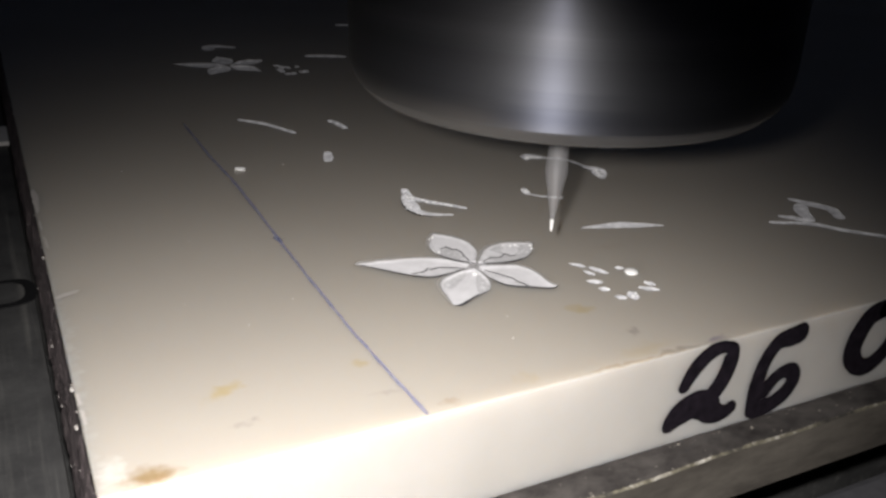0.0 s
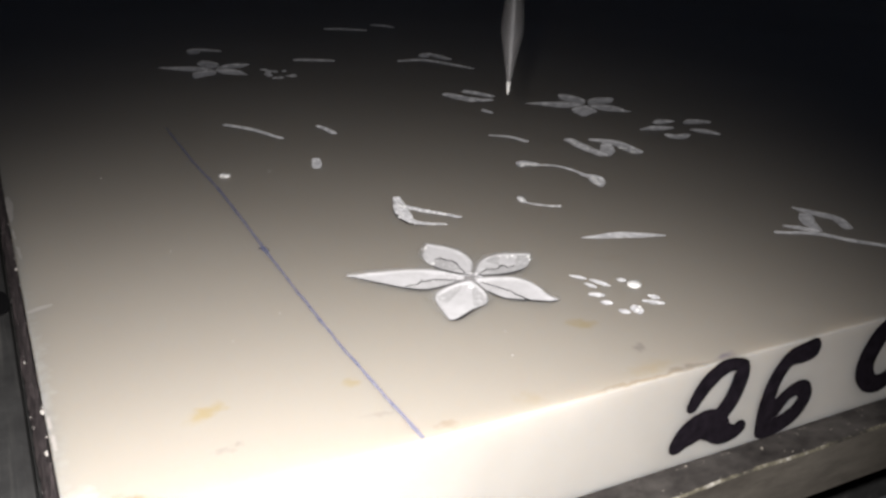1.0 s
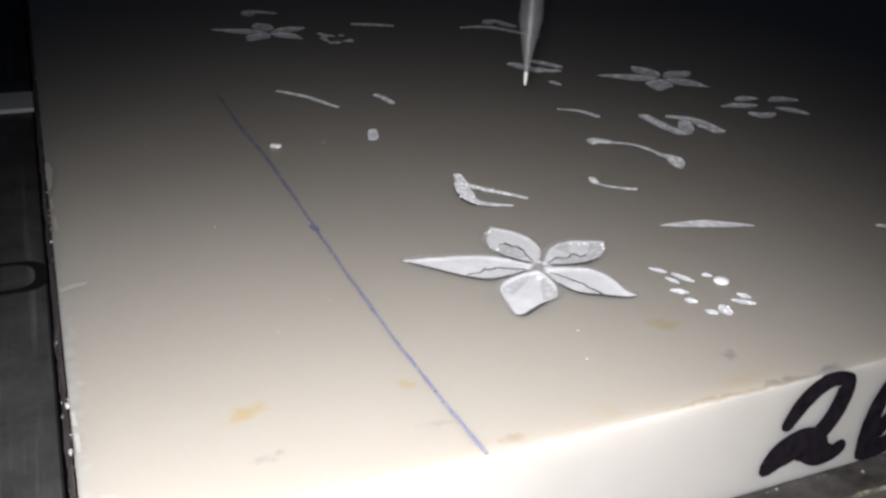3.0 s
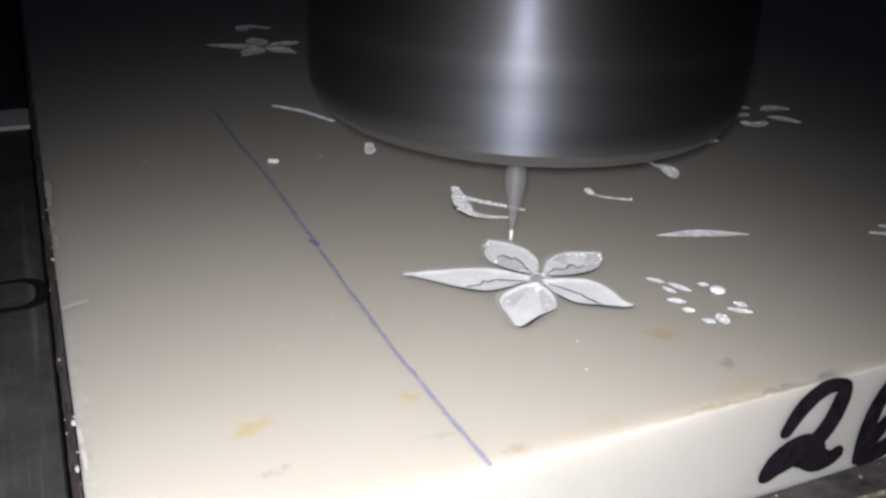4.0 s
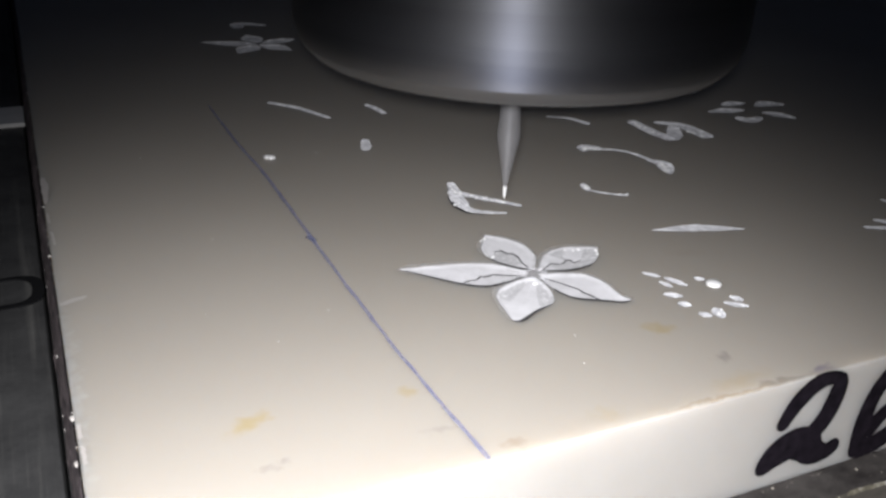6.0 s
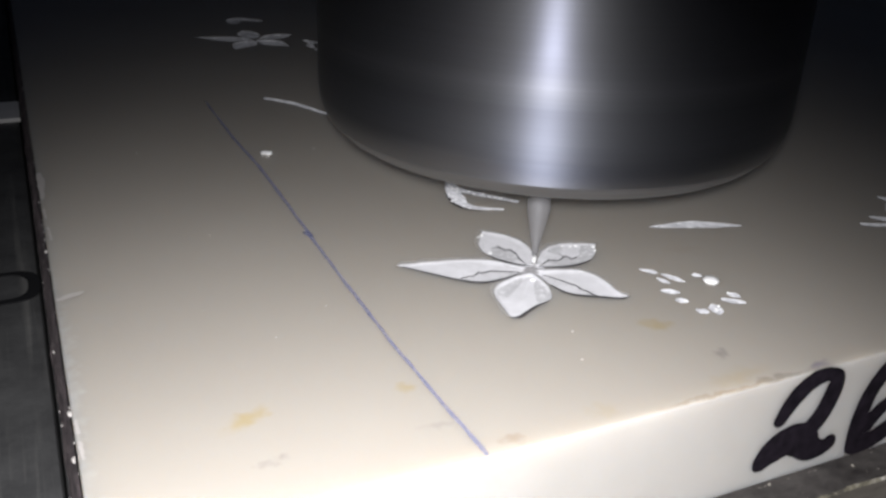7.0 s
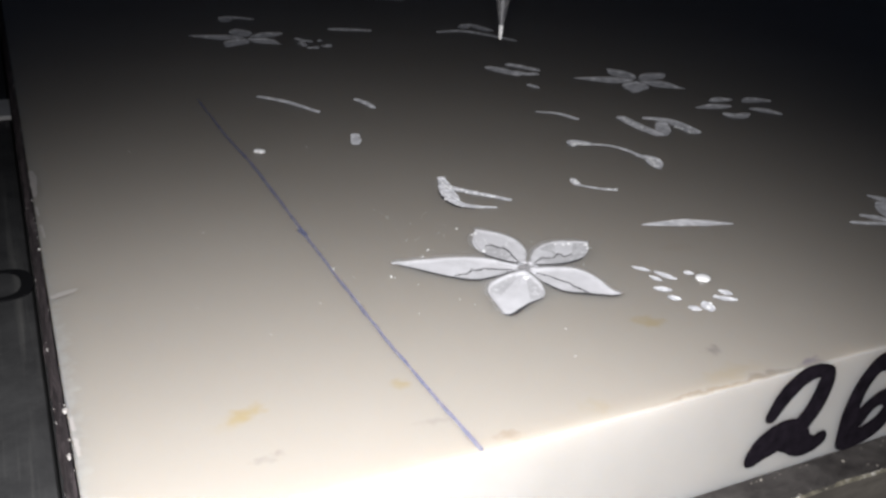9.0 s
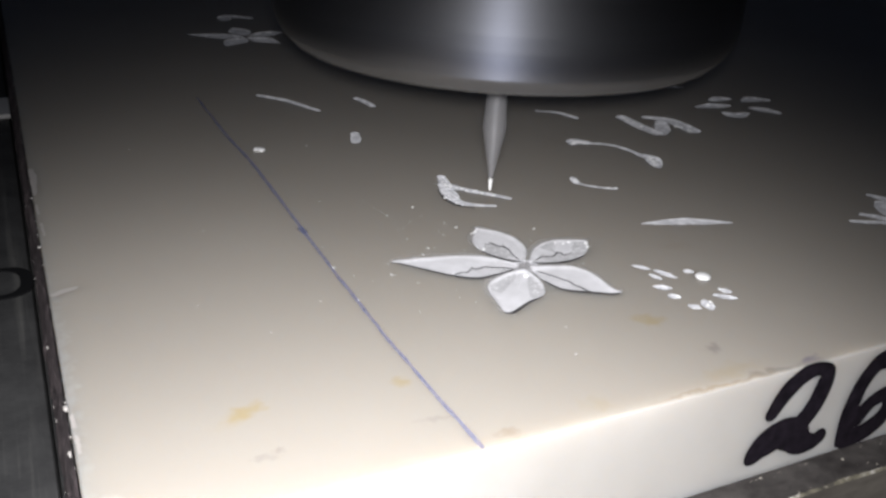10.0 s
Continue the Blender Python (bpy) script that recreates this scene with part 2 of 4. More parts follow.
M_BRUISE = bruise()
M_LOWER = bed_material("lower_rail", (0.09, 0.09, 0.1), (0.17, 0.17, 0.185), 0.5, 0.3)
M_PLATE_GLEAM = bed_material("plate_edge_gleam", (0.10, 0.10, 0.10), (0.22, 0.22, 0.21), 0.5, 0.0)
M_SEAL = mat("black_rubber", (0.008, 0.008, 0.009), 0.7, spec=0.2)[0]
M_STRIP = bed_material("pale_strip", (0.55, 0.54, 0.53), (0.7, 0.69, 0.68), 0.6, 0.0)
M_BODY = banded_steel()
M_RIM = turned_steel("pale_rim", (0.16, 0.16, 0.165), 0.55, 0.3)
M_BIT = bit_material()
M_TIP = mat("ground_tip", (0.9, 0.9, 0.9), 0.45, 0.2)[0]


def pencil():
    m, nt, b = mat("blue_pencil", (0.20, 0.23, 0.42), 0.8, spec=0.2)
    nt.links.new(ramp(nt, noise_tex(nt, 900, 4, 0.7), [(0.3, (0.12, 0.12, 0.12)), (0.7, (0.52, 0.52, 0.52))]), b.inputs["Alpha"])
    return m


M_PEN = pencil()
M_COARSE_OR_SHADED, M_STROKE, M_HALO = coarse_or_shaded_stone(), stroke_stone(), halo_paint()
M_CUT_SHADE = mat("cut_shade", (0.05, 0.048, 0.05), 0.8)[0]
M_GROOVE = mat("grey_groove", (0.40, 0.39, 0.40), 0.8)[0]
M_CRUMB = mat("dull_crumb", (0.45, 0.42, 0.4), 0.7)[0]
M_DUST = mat("grey_dust", (0.24, 0.22, 0.19), 0.8)[0]
M_CHIP = mat("stone_chip", (0.92, 0.92, 0.92), 0.3)[0]


# ---------------------------------------------------------------- builders
def part(name, bm, material, parent, label=""):
    """Links a bmesh as one mesh object under a thing or a part."""
    me = bpy.data.meshes.new(name)
    bm.to_mesh(me)
    bm.free()
    for m in material if isinstance(material, (list, tuple)) else [material]:
        me.materials.append(m)
    ob = new(name, me)
    if parent:
        ob.parent = parent
    return tagged(ob, label) if label else ob


def thing(name, at=(0, 0, 0)):
    ob = new(name)
    ob.empty_display_size = 0.01
    ob.location = at
    return ob


def box(bm, lo, hi, bevel=0.0, seg=2):
    made = bmesh.ops.create_cube(bm, size=1)["verts"]
    for v in made:
        v.co = Vector([(a + b) / 2 + c * (b - a) for a, b, c in zip(lo, hi, v.co)])
    if bevel:
        edges = list({e for v in made for e in v.link_edges})
        bmesh.ops.bevel(bm, geom=edges, offset=bevel, segments=seg, affect="EDGES", profile=0.6)
    return bm


def lathe(profile, steps=96, cap=True):
    """A turned body from (radius, height) rows, in millimetres."""
    bm = bmesh.new()
    full = [profile[0]]
    for (r0, z0), (r1, z1) in zip(profile, profile[1:]):
        span = math.hypot(r1 - r0, z1 - z0)
        if span > 1.5:
            k = 0.25 / span
            full += [(r0 + (r1 - r0) * k, z0 + (z1 - z0) * k), (r1 - (r1 - r0) * k, z1 - (z1 - z0) * k)]
        full.append((r1, z1))
    profile = full
    rings = [[bm.verts.new((r * MM * math.cos(2 * math.pi * i / steps), r * MM * math.sin(2 * math.pi * i / steps), z * MM))
              for i in range(steps)] for r, z in profile]
    for a, b in zip(rings, rings[1:]):
        for i in range(steps):
            j = (i + 1) % steps
            bm.faces.new((a[i], a[j], b[j], b[i])).smooth = True
    if cap:
        for f in (bm.faces.new(rings[0][::-1]), bm.faces.new(rings[-1])):
            for e in f.edges:
                e.smooth = False
    bmesh.ops.recalc_face_normals(bm, faces=bm.faces)
    return bm


def spline(points, per=6, closed=False):
    """A smooth line through the points."""
    pts = [Vector(p) for p in points]
    n, out = len(pts), []
    for i in range(n if closed else n - 1):
        if closed:
            p = [pts[(i + k - 1) % n] for k in range(4)]
        else:
            p = [pts[max(i - 1, 0)], pts[i], pts[i + 1], pts[min(i + 2, n - 1)]]
        for s in range(per):
            t = s / per
            out.append(0.5 * (2 * p[1] + (p[2] - p[0]) * t + (2 * p[0] - 5 * p[1] + 4 * p[2] - p[3]) * t * t
                              + (3 * p[1] - p[0] - 3 * p[2] + p[3]) * t ** 3))
    if not closed:
        out.append(pts[-1])
    return out


def closed_outline(points, per=5):
    """A closed smooth outline; a point given twice is a sharp corner."""
    n = len(points)
    corners = [i for i in range(n) if points[i] == points[i - 1]]
    if not corners:
        return spline(points, per, True)
    out = []
    for a, b in zip(corners, corners[1:] + [corners[0] + n]):
        out += spline([points[k % n] for k in range(a, b)], per)[:-1]
    return out


def stroke_outline(points, width, per=6, jag=0.0, seed=1):
    """The closed outline of a pen or cutter stroke along a line; width is one number, or one for each point."""
    rnd = random.Random(seed)
    n = len(points)
    w = [width] * n if isinstance(width, (int, float)) else list(width)
    line = spline([(p[0], p[1], w[i]) for i, p in enumerate(points)], per)
    left, right = [], []
    for i, p in enumerate(line):
        d = line[min(i + 1, len(line) - 1)] - line[max(i - 1, 0)]
        nrm = Vector((-d.y, d.x)).normalized()
        h = max(p.z, 0.05) / 2
        left.append(Vector((p.x, p.y)) + nrm * (h + jag * rnd.uniform(-1, 1)))
        right.append(Vector((p.x, p.y)) - nrm * (h + jag * rnd.uniform(-1, 1)))
    d0 = (line[0] - line[1]).normalized()
    d1 = (line[-1] - line[-2]).normalized()

    def cap(p, d, size, sign):
        nrm = Vector((-d.y, d.x)) * sign
        return [Vector((p.x, p.y)) + nrm * size / 2 * math.cos(a) + Vector((d.x, d.y)) * size * 0.42 * math.sin(a)
                for a in (radians(36), radians(72), radians(108), radians(144))]

    return left + cap(line[-1], d1, w[-1], 1) + right[::-1] + cap(line[0], d0, w[0], 1)


def prism(bm, outline, z0, z1, material_index=0):
    """An upright prism over an outline in millimetres."""
    bot = [bm.verts.new((p[0] * MM, p[1] * MM, z0 * MM)) for p in outline]
    top = [bm.verts.new((p[0] * MM, p[1] * MM, z1 * MM)) for p in outline]
    faces = [bm.faces.new(bot[::-1]), bm.faces.new(top)]
    for i in range(len(bot)):
        j = (i + 1) % len(bot)
        faces.append(bm.faces.new((bot[i], bot[j], top[j], top[i])))
    for f in faces:
        f.material_index = material_index
    bmesh.ops.recalc_face_normals(bm, faces=faces)
    return bm


def cut(ob, cutter_bm, materials):
    """Takes the cutter's volume out of the object's mesh; the cut faces take the cutter's material."""
    me = bpy.data.meshes.new("cutter")
    cutter_bm.to_mesh(me)
    cutter_bm.free()
    for m in materials:
        me.materials.append(m)
    c = new("cutter", me)
    mod = ob.modifiers.new("cut", "BOOLEAN")
    mod.operation, mod.solver, mod.object, mod.use_self = "DIFFERENCE", "EXACT", c, True
    bpy.context.view_layer.update()
    done = bpy.data.meshes.new_from_object(ob.evaluated_get(bpy.context.evaluated_depsgraph_get()))
    ob.modifiers.remove(mod)
    bpy.data.objects.remove(c)
    old, ob.data = ob.data, done
    done.name = old.name
    return ob


# ---------------------------------------------------------------- the room, closed round the machine
def room():
    wall = plain_wall("dark_workshop_paint", (0.05, 0.05, 0.055), (0.09, 0.09, 0.1))
    ground = plain_wall("concrete", (0.08, 0.08, 0.08), (0.14, 0.14, 0.135))
    x0, x1, y0, y1, z0, z1, t = -1.6, 1.9, -1.6, 2.2, -0.85, 1.9, 0.1
    for name, lo, hi, m in (
        ("floor", (x0 - t, y0 - t, z0 - t), (x1 + t, y1 + t, z0), ground),
        ("wall_west", (x0 - t, y0, z0), (x0, y1, z1), wall),
        ("wall_east", (x1, y0, z0), (x1 + t, y1, z1), wall),
        ("wall_south", (x0 - t, y0 - t, z0), (x1 + t, y0, z1), wall),
        ("wall_north", (x0 - t, y1, z0), (x1 + t, y1 + t, z1), wall),
    ):
        ob = part(name, box(bmesh.new(), lo, hi), m, None)
        tagged(ob, "dark unlit workshop " + name.split("_")[0], name.split("_")[0], kind="structure")


room()


# ---------------------------------------------------------------- machine bed
SLAB_X0, SLAB_X1, SLAB_Y0, SLAB_Y1, THICK = -70.0, 470.0, -52.0, 480.0, 20.3


def ragged_board(x0, x1, y0, y1, z0, z1, step, jag, seed):
    """A board whose front upper edge is worn into small nicks: dark top, pale bruised edge, brownish face."""
    rnd = random.Random(seed)
    bm = bmesh.new()
    n = int((x1 - x0) / step)
    cols = []
    for i in range(n + 1):
        x = x0 + (x1 - x0) * i / n
        wave = 0.5 + 0.5 * noise.noise(Vector((x * 0.12, 3.0, seed)))
        a, b = rnd.uniform(0, jag) + wave * jag * 1.5, rnd.uniform(0.2, 1) * jag
        yf = y0 + 0.9 * noise.noise(Vector((x * 0.035, 7.0, seed)))
        prof = [(y1, z0), (y0, z0), (yf, z1 - 0.2 - b * 0.7), (yf + 0.1 + a * 0.4, z1 - 0.06), (yf + 0.15 + a * 0.8, z1), (y1, z1)]
        cols.append([bm.verts.new((x * MM, y * MM, z * MM)) for y, z in prof])
    for a, b in zip(cols, cols[1:]):
        for k in range(6):
            j = (k + 1) % 6
            bm.faces.new((a[k], a[j], b[j], b[k])).material_index = {1: 1, 2: 2, 3: 2}.get(k, 0)
    bm.faces.new(cols[0])
    bm.faces.new(cols[-1][::-1])
    bmesh.ops.recalc_face_normals(bm, faces=bm.faces)
    return bm


def machine_bed():
    bed = tagged(thing("machine_bed", (0, 0, -0.06)), "dark worn engraving machine bed under the stone slab", "machine bed", kind="structure")
    board = part("support_board", ragged_board(-71.2, 620, -58.7, 560, -31.5, -20.4, 0.8, 0.32, 4), [M_BOARD, M_FACE, M_BRUISE], bed, "scuffed dark board with a nicked front edge")
    plate = part("side_plate", box(bmesh.new(), (-0.62, -0.40, -0.034), (-0.0728, 0.56, -0.0195), 0.0014), [M_BED, M_PLATE_GLEAM], None, "dark grey plate beside the slab")
    # the bevel facing the slab is coloured paler, as a painted edge highlight
    for f in plate.data.polygons:
        f.material_index = 1 if f.normal.x > 0.3 and f.normal.z > 0.3 else 0
    plate.parent = bed
    seal = bmesh.new()
    def stadium(x, y, rx, ry):
        """One end of a long loop with squarish corners."""
        end = []
        for a in range(-90, 91, 10):
            c, d = math.cos(radians(a)), math.sin(radians(a))
            end.append(Vector((x + rx * abs(c) ** 0.7, y + ry * math.copysign(abs(d) ** 0.7, d))))
        return end + [Vector((-120, y + ry)), Vector((-120, y - ry))]

    outer, inner = stadium(-79.7, 59.6, 7.2, 7.6), stadium(-80.2, 59.8, 5.2, 6.0)
    rows = [[seal.verts.new((p.x * MM, p.y * MM, z * MM)) for p in loop] for loop, z in ((outer, -19.6), (outer, -19.15), (inner, -19.15), (inner, -19.6))]
    for a, b in zip(rows, rows[1:]):
        for k in range(len(a)):
            m = (k + 1) % len(a)
            seal.faces.new((a[k], a[m], b[m], b[k]))
    bmesh.ops.recalc_face_normals(seal, faces=seal.faces)
    part("seal_ring", seal, M_SEAL, bed, "black rubber seal ring")
    part("lower_rail", box(bmesh.new(), (-0.3, -0.16, -0.10), (0.62, -0.048, -0.052), 0.002), M_LOWER, bed, "grey metal rail under the board")
    part("bed_core", box(bmesh.new(), (-0.6, -0.04, -0.85), (0.62, 0.56, -0.0345)), M_BED, bed)
    for o in bed.children:
        o.matrix_parent_inverse = bed.matrix_basis.inverted()
    return bed


machine_bed()


def pale_strips():
    for y0, y1 in ((182.0, 202.5), (429.0, 449.0)):
        ob = part("pale_strip", box(bmesh.new(), (-0.32, y0 * MM, -0.0195), (-0.0724, y1 * MM, -0.0180), 0.0004), M_STRIP, None)
        tagged(ob, "pale grey flat strip lying across the side plate", "strip", "strips on the plate")


pale_strips()


# ---------------------------------------------------------------- the slab with its carving
# outlines in millimetres on the top of the slab
# a petal: outline (a point given twice is a corner), vein from the middle outwards, which side of the vein lies low, slopes above and below it
PETAL_LONG = (
    [(-11.0, 4.9), (-11.0, 4.9), (-4.6, 4.0), (1.0, 2.9), (6.0, 1.0), (9.6, -2.4), (11.2, -4.6), (11.2, -4.6), (9.2, -6.0), (6.4, -6.8), (3.4, -7.1), (1.2, -7.0), (-1.6, -5.4), (-5.0, -2.0)],
    [(10.6, -4.9), (8.1, -4.0), (4.8, -2.5), (3.3, -2.9), (2.3, -2.3), (1.1, -3.5), (-1.7, -3.0)], 1, 0.05, 0.10)
PETAL_BACK = (
    [(11.1, 13.3), (11.1, 13.3), (14.4, 10.2), (16.2, 6.4), (16.1, 2.0), (14.6, -1.4), (12.5, -4.0), (12.5, -4.0), (9.9, -2.0), (7.5, 2.0), (7.4, 7.2)],
    [(12.4, -3.6), (12.6, 0.5), (13.1, 3.9), (11.7, 5.0), (11.1, 6.5), (9.9, 6.3)], 1, 0.045, 0.075)
PETAL_SIDE = (
    [(13.3, -4.6), (13.3, -4.6), (17.9, 0.7), (22.6, 2.5), (26.4, 1.6), (29.7, 0.1), (29.7, 0.1), (26.8, -4.0), (23.2, -6.3), (18.2, -6.5)],
    [(14.0, -4.3), (17.5, -2.3), (19.2, -3.1), (20.9, -2.0), (21.8, -2.4), (22.2, -3.0), (24.2, -2.9)], -1, 0.045, 0.075)
PETAL_POINTED = (
    [(12.7, -6.0), (12.7, -6.0), (17.0, -7.3), (20.6, -9.2), (22.4, -13.2), (22.4, -18.6), (23.2, -20.8), (23.2, -20.8), (21.4, -21.0), (18.0, -19.1), (13.8, -16.4), (12.3, -12.2), (12.1, -8.6)],
    [(13.1, -7.0), (15.2, -10.0), (16.5, -12.2), (16.7, -14.2), (17.5, -15.8), (18.0, -17.2), (18.5, -18.8)], -1, 0.05, 0.10)
PETAL_FRONT = (
    [(11.2, -6.6), (11.2, -6.6), (11.6, -9.6), (11.1, -13.6), (9.3, -16.8), (5.4, -18.3), (1.8, -20.2), (0.4, -20.4), (-0.2, -19.6), (0.2, -16.4), (0.8, -12.4), (2.6, -9.2), (6.2, -7.4), (9.0, -6.8)],
    [(9.6, -8.2), (8.2, -10.2)], 1, 0.0, 0.0)
PETALS = [PETAL_LONG, PETAL_BACK, PETAL_SIDE, PETAL_POINTED, PETAL_FRONT]
FLOWER = Vector((12.0, -5.4))

# cutter strokes: line, widths
CRESCENT = [
    ([(16.9, 42.4), (15.6, 37.0), (17.6, 34.2), (20.0, 31.2), (22.8, 28.3), (25.6, 25.1)], [1.8, 2.8, 2.0, 1.9, 1.6, 1.2]),
    ([(13.6, 34.4), (13.3, 29.2), (14.6, 25.8), (17.2, 23.8), (20.6, 22.2)], [1.8, 2.8, 2.0, 1.6, 0.6]),
    ([(15.0, 37.4), (14.4, 33.6), (14.4, 29.4)], [2.2, 3.2, 2.0]),
]
TWIGS = [
    ([(8.8, 78.4), (7.5, 74.4), (6.4, 71.4)], [2.2, 2.7, 2.2]),
    ([(20.4, 109.0), (21.6, 104.5), (22.1, 99.8)], [2.0, 2.3, 1.9]),
    ([(-5.9, 119.8), (0.1, 112.5), (5.9, 100.4)], [1.8, 2.2, 1.6]),
    ([(66.0, 82.0), (71.2, 78.6), (73.3, 72.6)], [1.0, 1.8, 2.2]),
    ([(45.4, 3.4), (50.5, 2.4), (55.4, 1.2), (60.0, -0.7), (64.6, -2.7)], [0.4, 2.6, 3.4, 2.6, 0.5]),
]
BONE = [
    ([(59.4, 52.8), (61.6, 54.4), (64.4, 52.4)], [2.0, 4.6, 2.6]),
    ([(64.5, 52.2), (68.9, 49.5), (71.2, 45.1), (72.0, 39.5)], [1.0, 1.3, 1.3, 1.5]),
    ([(71.6, 40.4), (73.4, 37.6), (72.4, 34.6), (70.8, 31.0)], [1.8, 3.6, 4.0, 1.6]),
    ([(46.2, 31.4), (45.6, 29.6), (45.2, 28.0)], [1.6, 2.0, 1.4]),
    ([(45.6, 27.6), (48.1, 24.8), (52.0, 22.3)], [0.8, 1.0, 1.3]),
]
CURL = [
    ([(87.0, 69.6), (86.8, 60.7), (87.6, 53.4)], [3.4, 4.0, 3.4]),
    ([(88.6, 53.0), (91.6, 56.4), (95.0, 61.4)], [3.2, 4.4, 3.4]),
    ([(93.4, 67.0), (98.6, 62.0), (98.9, 52.2)], [2.4, 4.6, 4.6]),
]
RING = [
    ([(31.6, -12.4), (33.6, -14.9)], [1.0, 1.5]), ([(34.4, -15.8), (36.2, -19.6)], [1.5, 1.3]), ([(32.4, -16.8), (33.2, -19.2)], [1.1, 1.2]),
    ([(30.2, -21.2), (32.6, -22.8)], [1.6, 1.7]), ([(30.4, -25.0), (32.0, -26.2)], [1.5, 1.6]),
    ([(39.6, -17.8), (40.8, -19.0)], [1.4, 1.4]), ([(41.0, -26.2), (42.0, -28.2)], [1.5, 1.4]),
    ([(38.4, -27.8), (41.4, -30.2)], [1.5, 1.5]), ([(31.6, -29.2), (32.8, -30.8)], [1.5, 1.5]), ([(35.4, -28.8), (34.4, -31.8)], [1.9, 2.0]),
]
STEM = [
    ([(90.9, -11.3), (99.3, -15.6), (103.1, -20.8), (109.0, -27.2), (121.0, -40.0)], [1.6, 2.0, 2.0, 2.0, 1.2]),
    ([(96.0, -9.0), (98.4, -11.4), (100.4, -14.2)], [1.4, 2.6, 2.0]),
    ([(107.6, -0.8), (109.6, -5.2), (112.0, -10.0), (109.6, -15.4)], [1.6, 3.6, 3.2, 2.8]),
    ([(106.4, -5.6), (103.2, -9.4), (101.4, -14.0)], [3.4, 3.6, 2.2]),
]
STAR = [
    ([(115.8, 71.1), (122.0, 70.6), (127.0, 69.6)], [1.6, 5.0, 2.0]), ([(125.0, 75.6), (129.0, 76.4), (132.6, 75.4)], [2.4, 4.6, 1.6]),
    ([(134.2, 71.6), (139.2, 72.8), (143.4, 70.7)], [1.6, 5.6, 3.0]), ([(131.4, 65.3), (134.1, 62.6), (136.3, 58.3)], [1.8, 5.0, 2.6]),
    ([(120.2, 63.4), (121.6, 60.2), (126.6, 61.4)], [3.0, 5.0, 2.0]),
]
FAR = [
    ([(8.6, 226.4), (11.2, 233.0), (19.4, 228.0)], [4.4, 6.0, 3.4]), ([(44.5, 202.4), (51.0, 200.0), (57.6, 196.7)], [4.0, 5.0, 3.4]),
    ([(84.0, 188.0), (95.0, 186.0), (106.0, 167.0)], [3.0, 4.6, 2.4]), ([(97.0, 193.0), (101.4, 197.0), (104.6, 186.0)], [4.6, 5.6, 4.6]),
    ([(77.0, 132.0), (79.2, 127.0), (81.6, 121.6)], [4.4, 6.0, 4.4]), ([(85.6, 133.6), (88.0, 130.0), (90.6, 124.6)], [4.0, 4.4, 3.6]),
    ([(82.6, 124.4), (84.6, 121.0), (87.8, 120.4)], [3.4, 4.0, 3.4]), ([(79.0, 109.0), (79.2, 107.0), (79.6, 105.0)], [2.0, 2.6, 2.0]),
    ([(80.5, 263.8), (88.0, 261.0), (96.0, 256.0)], [5.0, 6.0, 4.0]), ([(106.0, 268.0), (109.4, 265.0), (112.0, 260.0)], [5.0, 6.0, 4.0]),
]
STROKES = CRESCENT + TWIGS + BONE + CURL + RING + STEM + STAR + FAR
# the same flower again, further back: middle, size
REPEATS = [(Vector((117.0, 103.6)), 0.86), (Vector((9.6, 196.0)), 0.86)]


CUT_DEPTH = 0.62


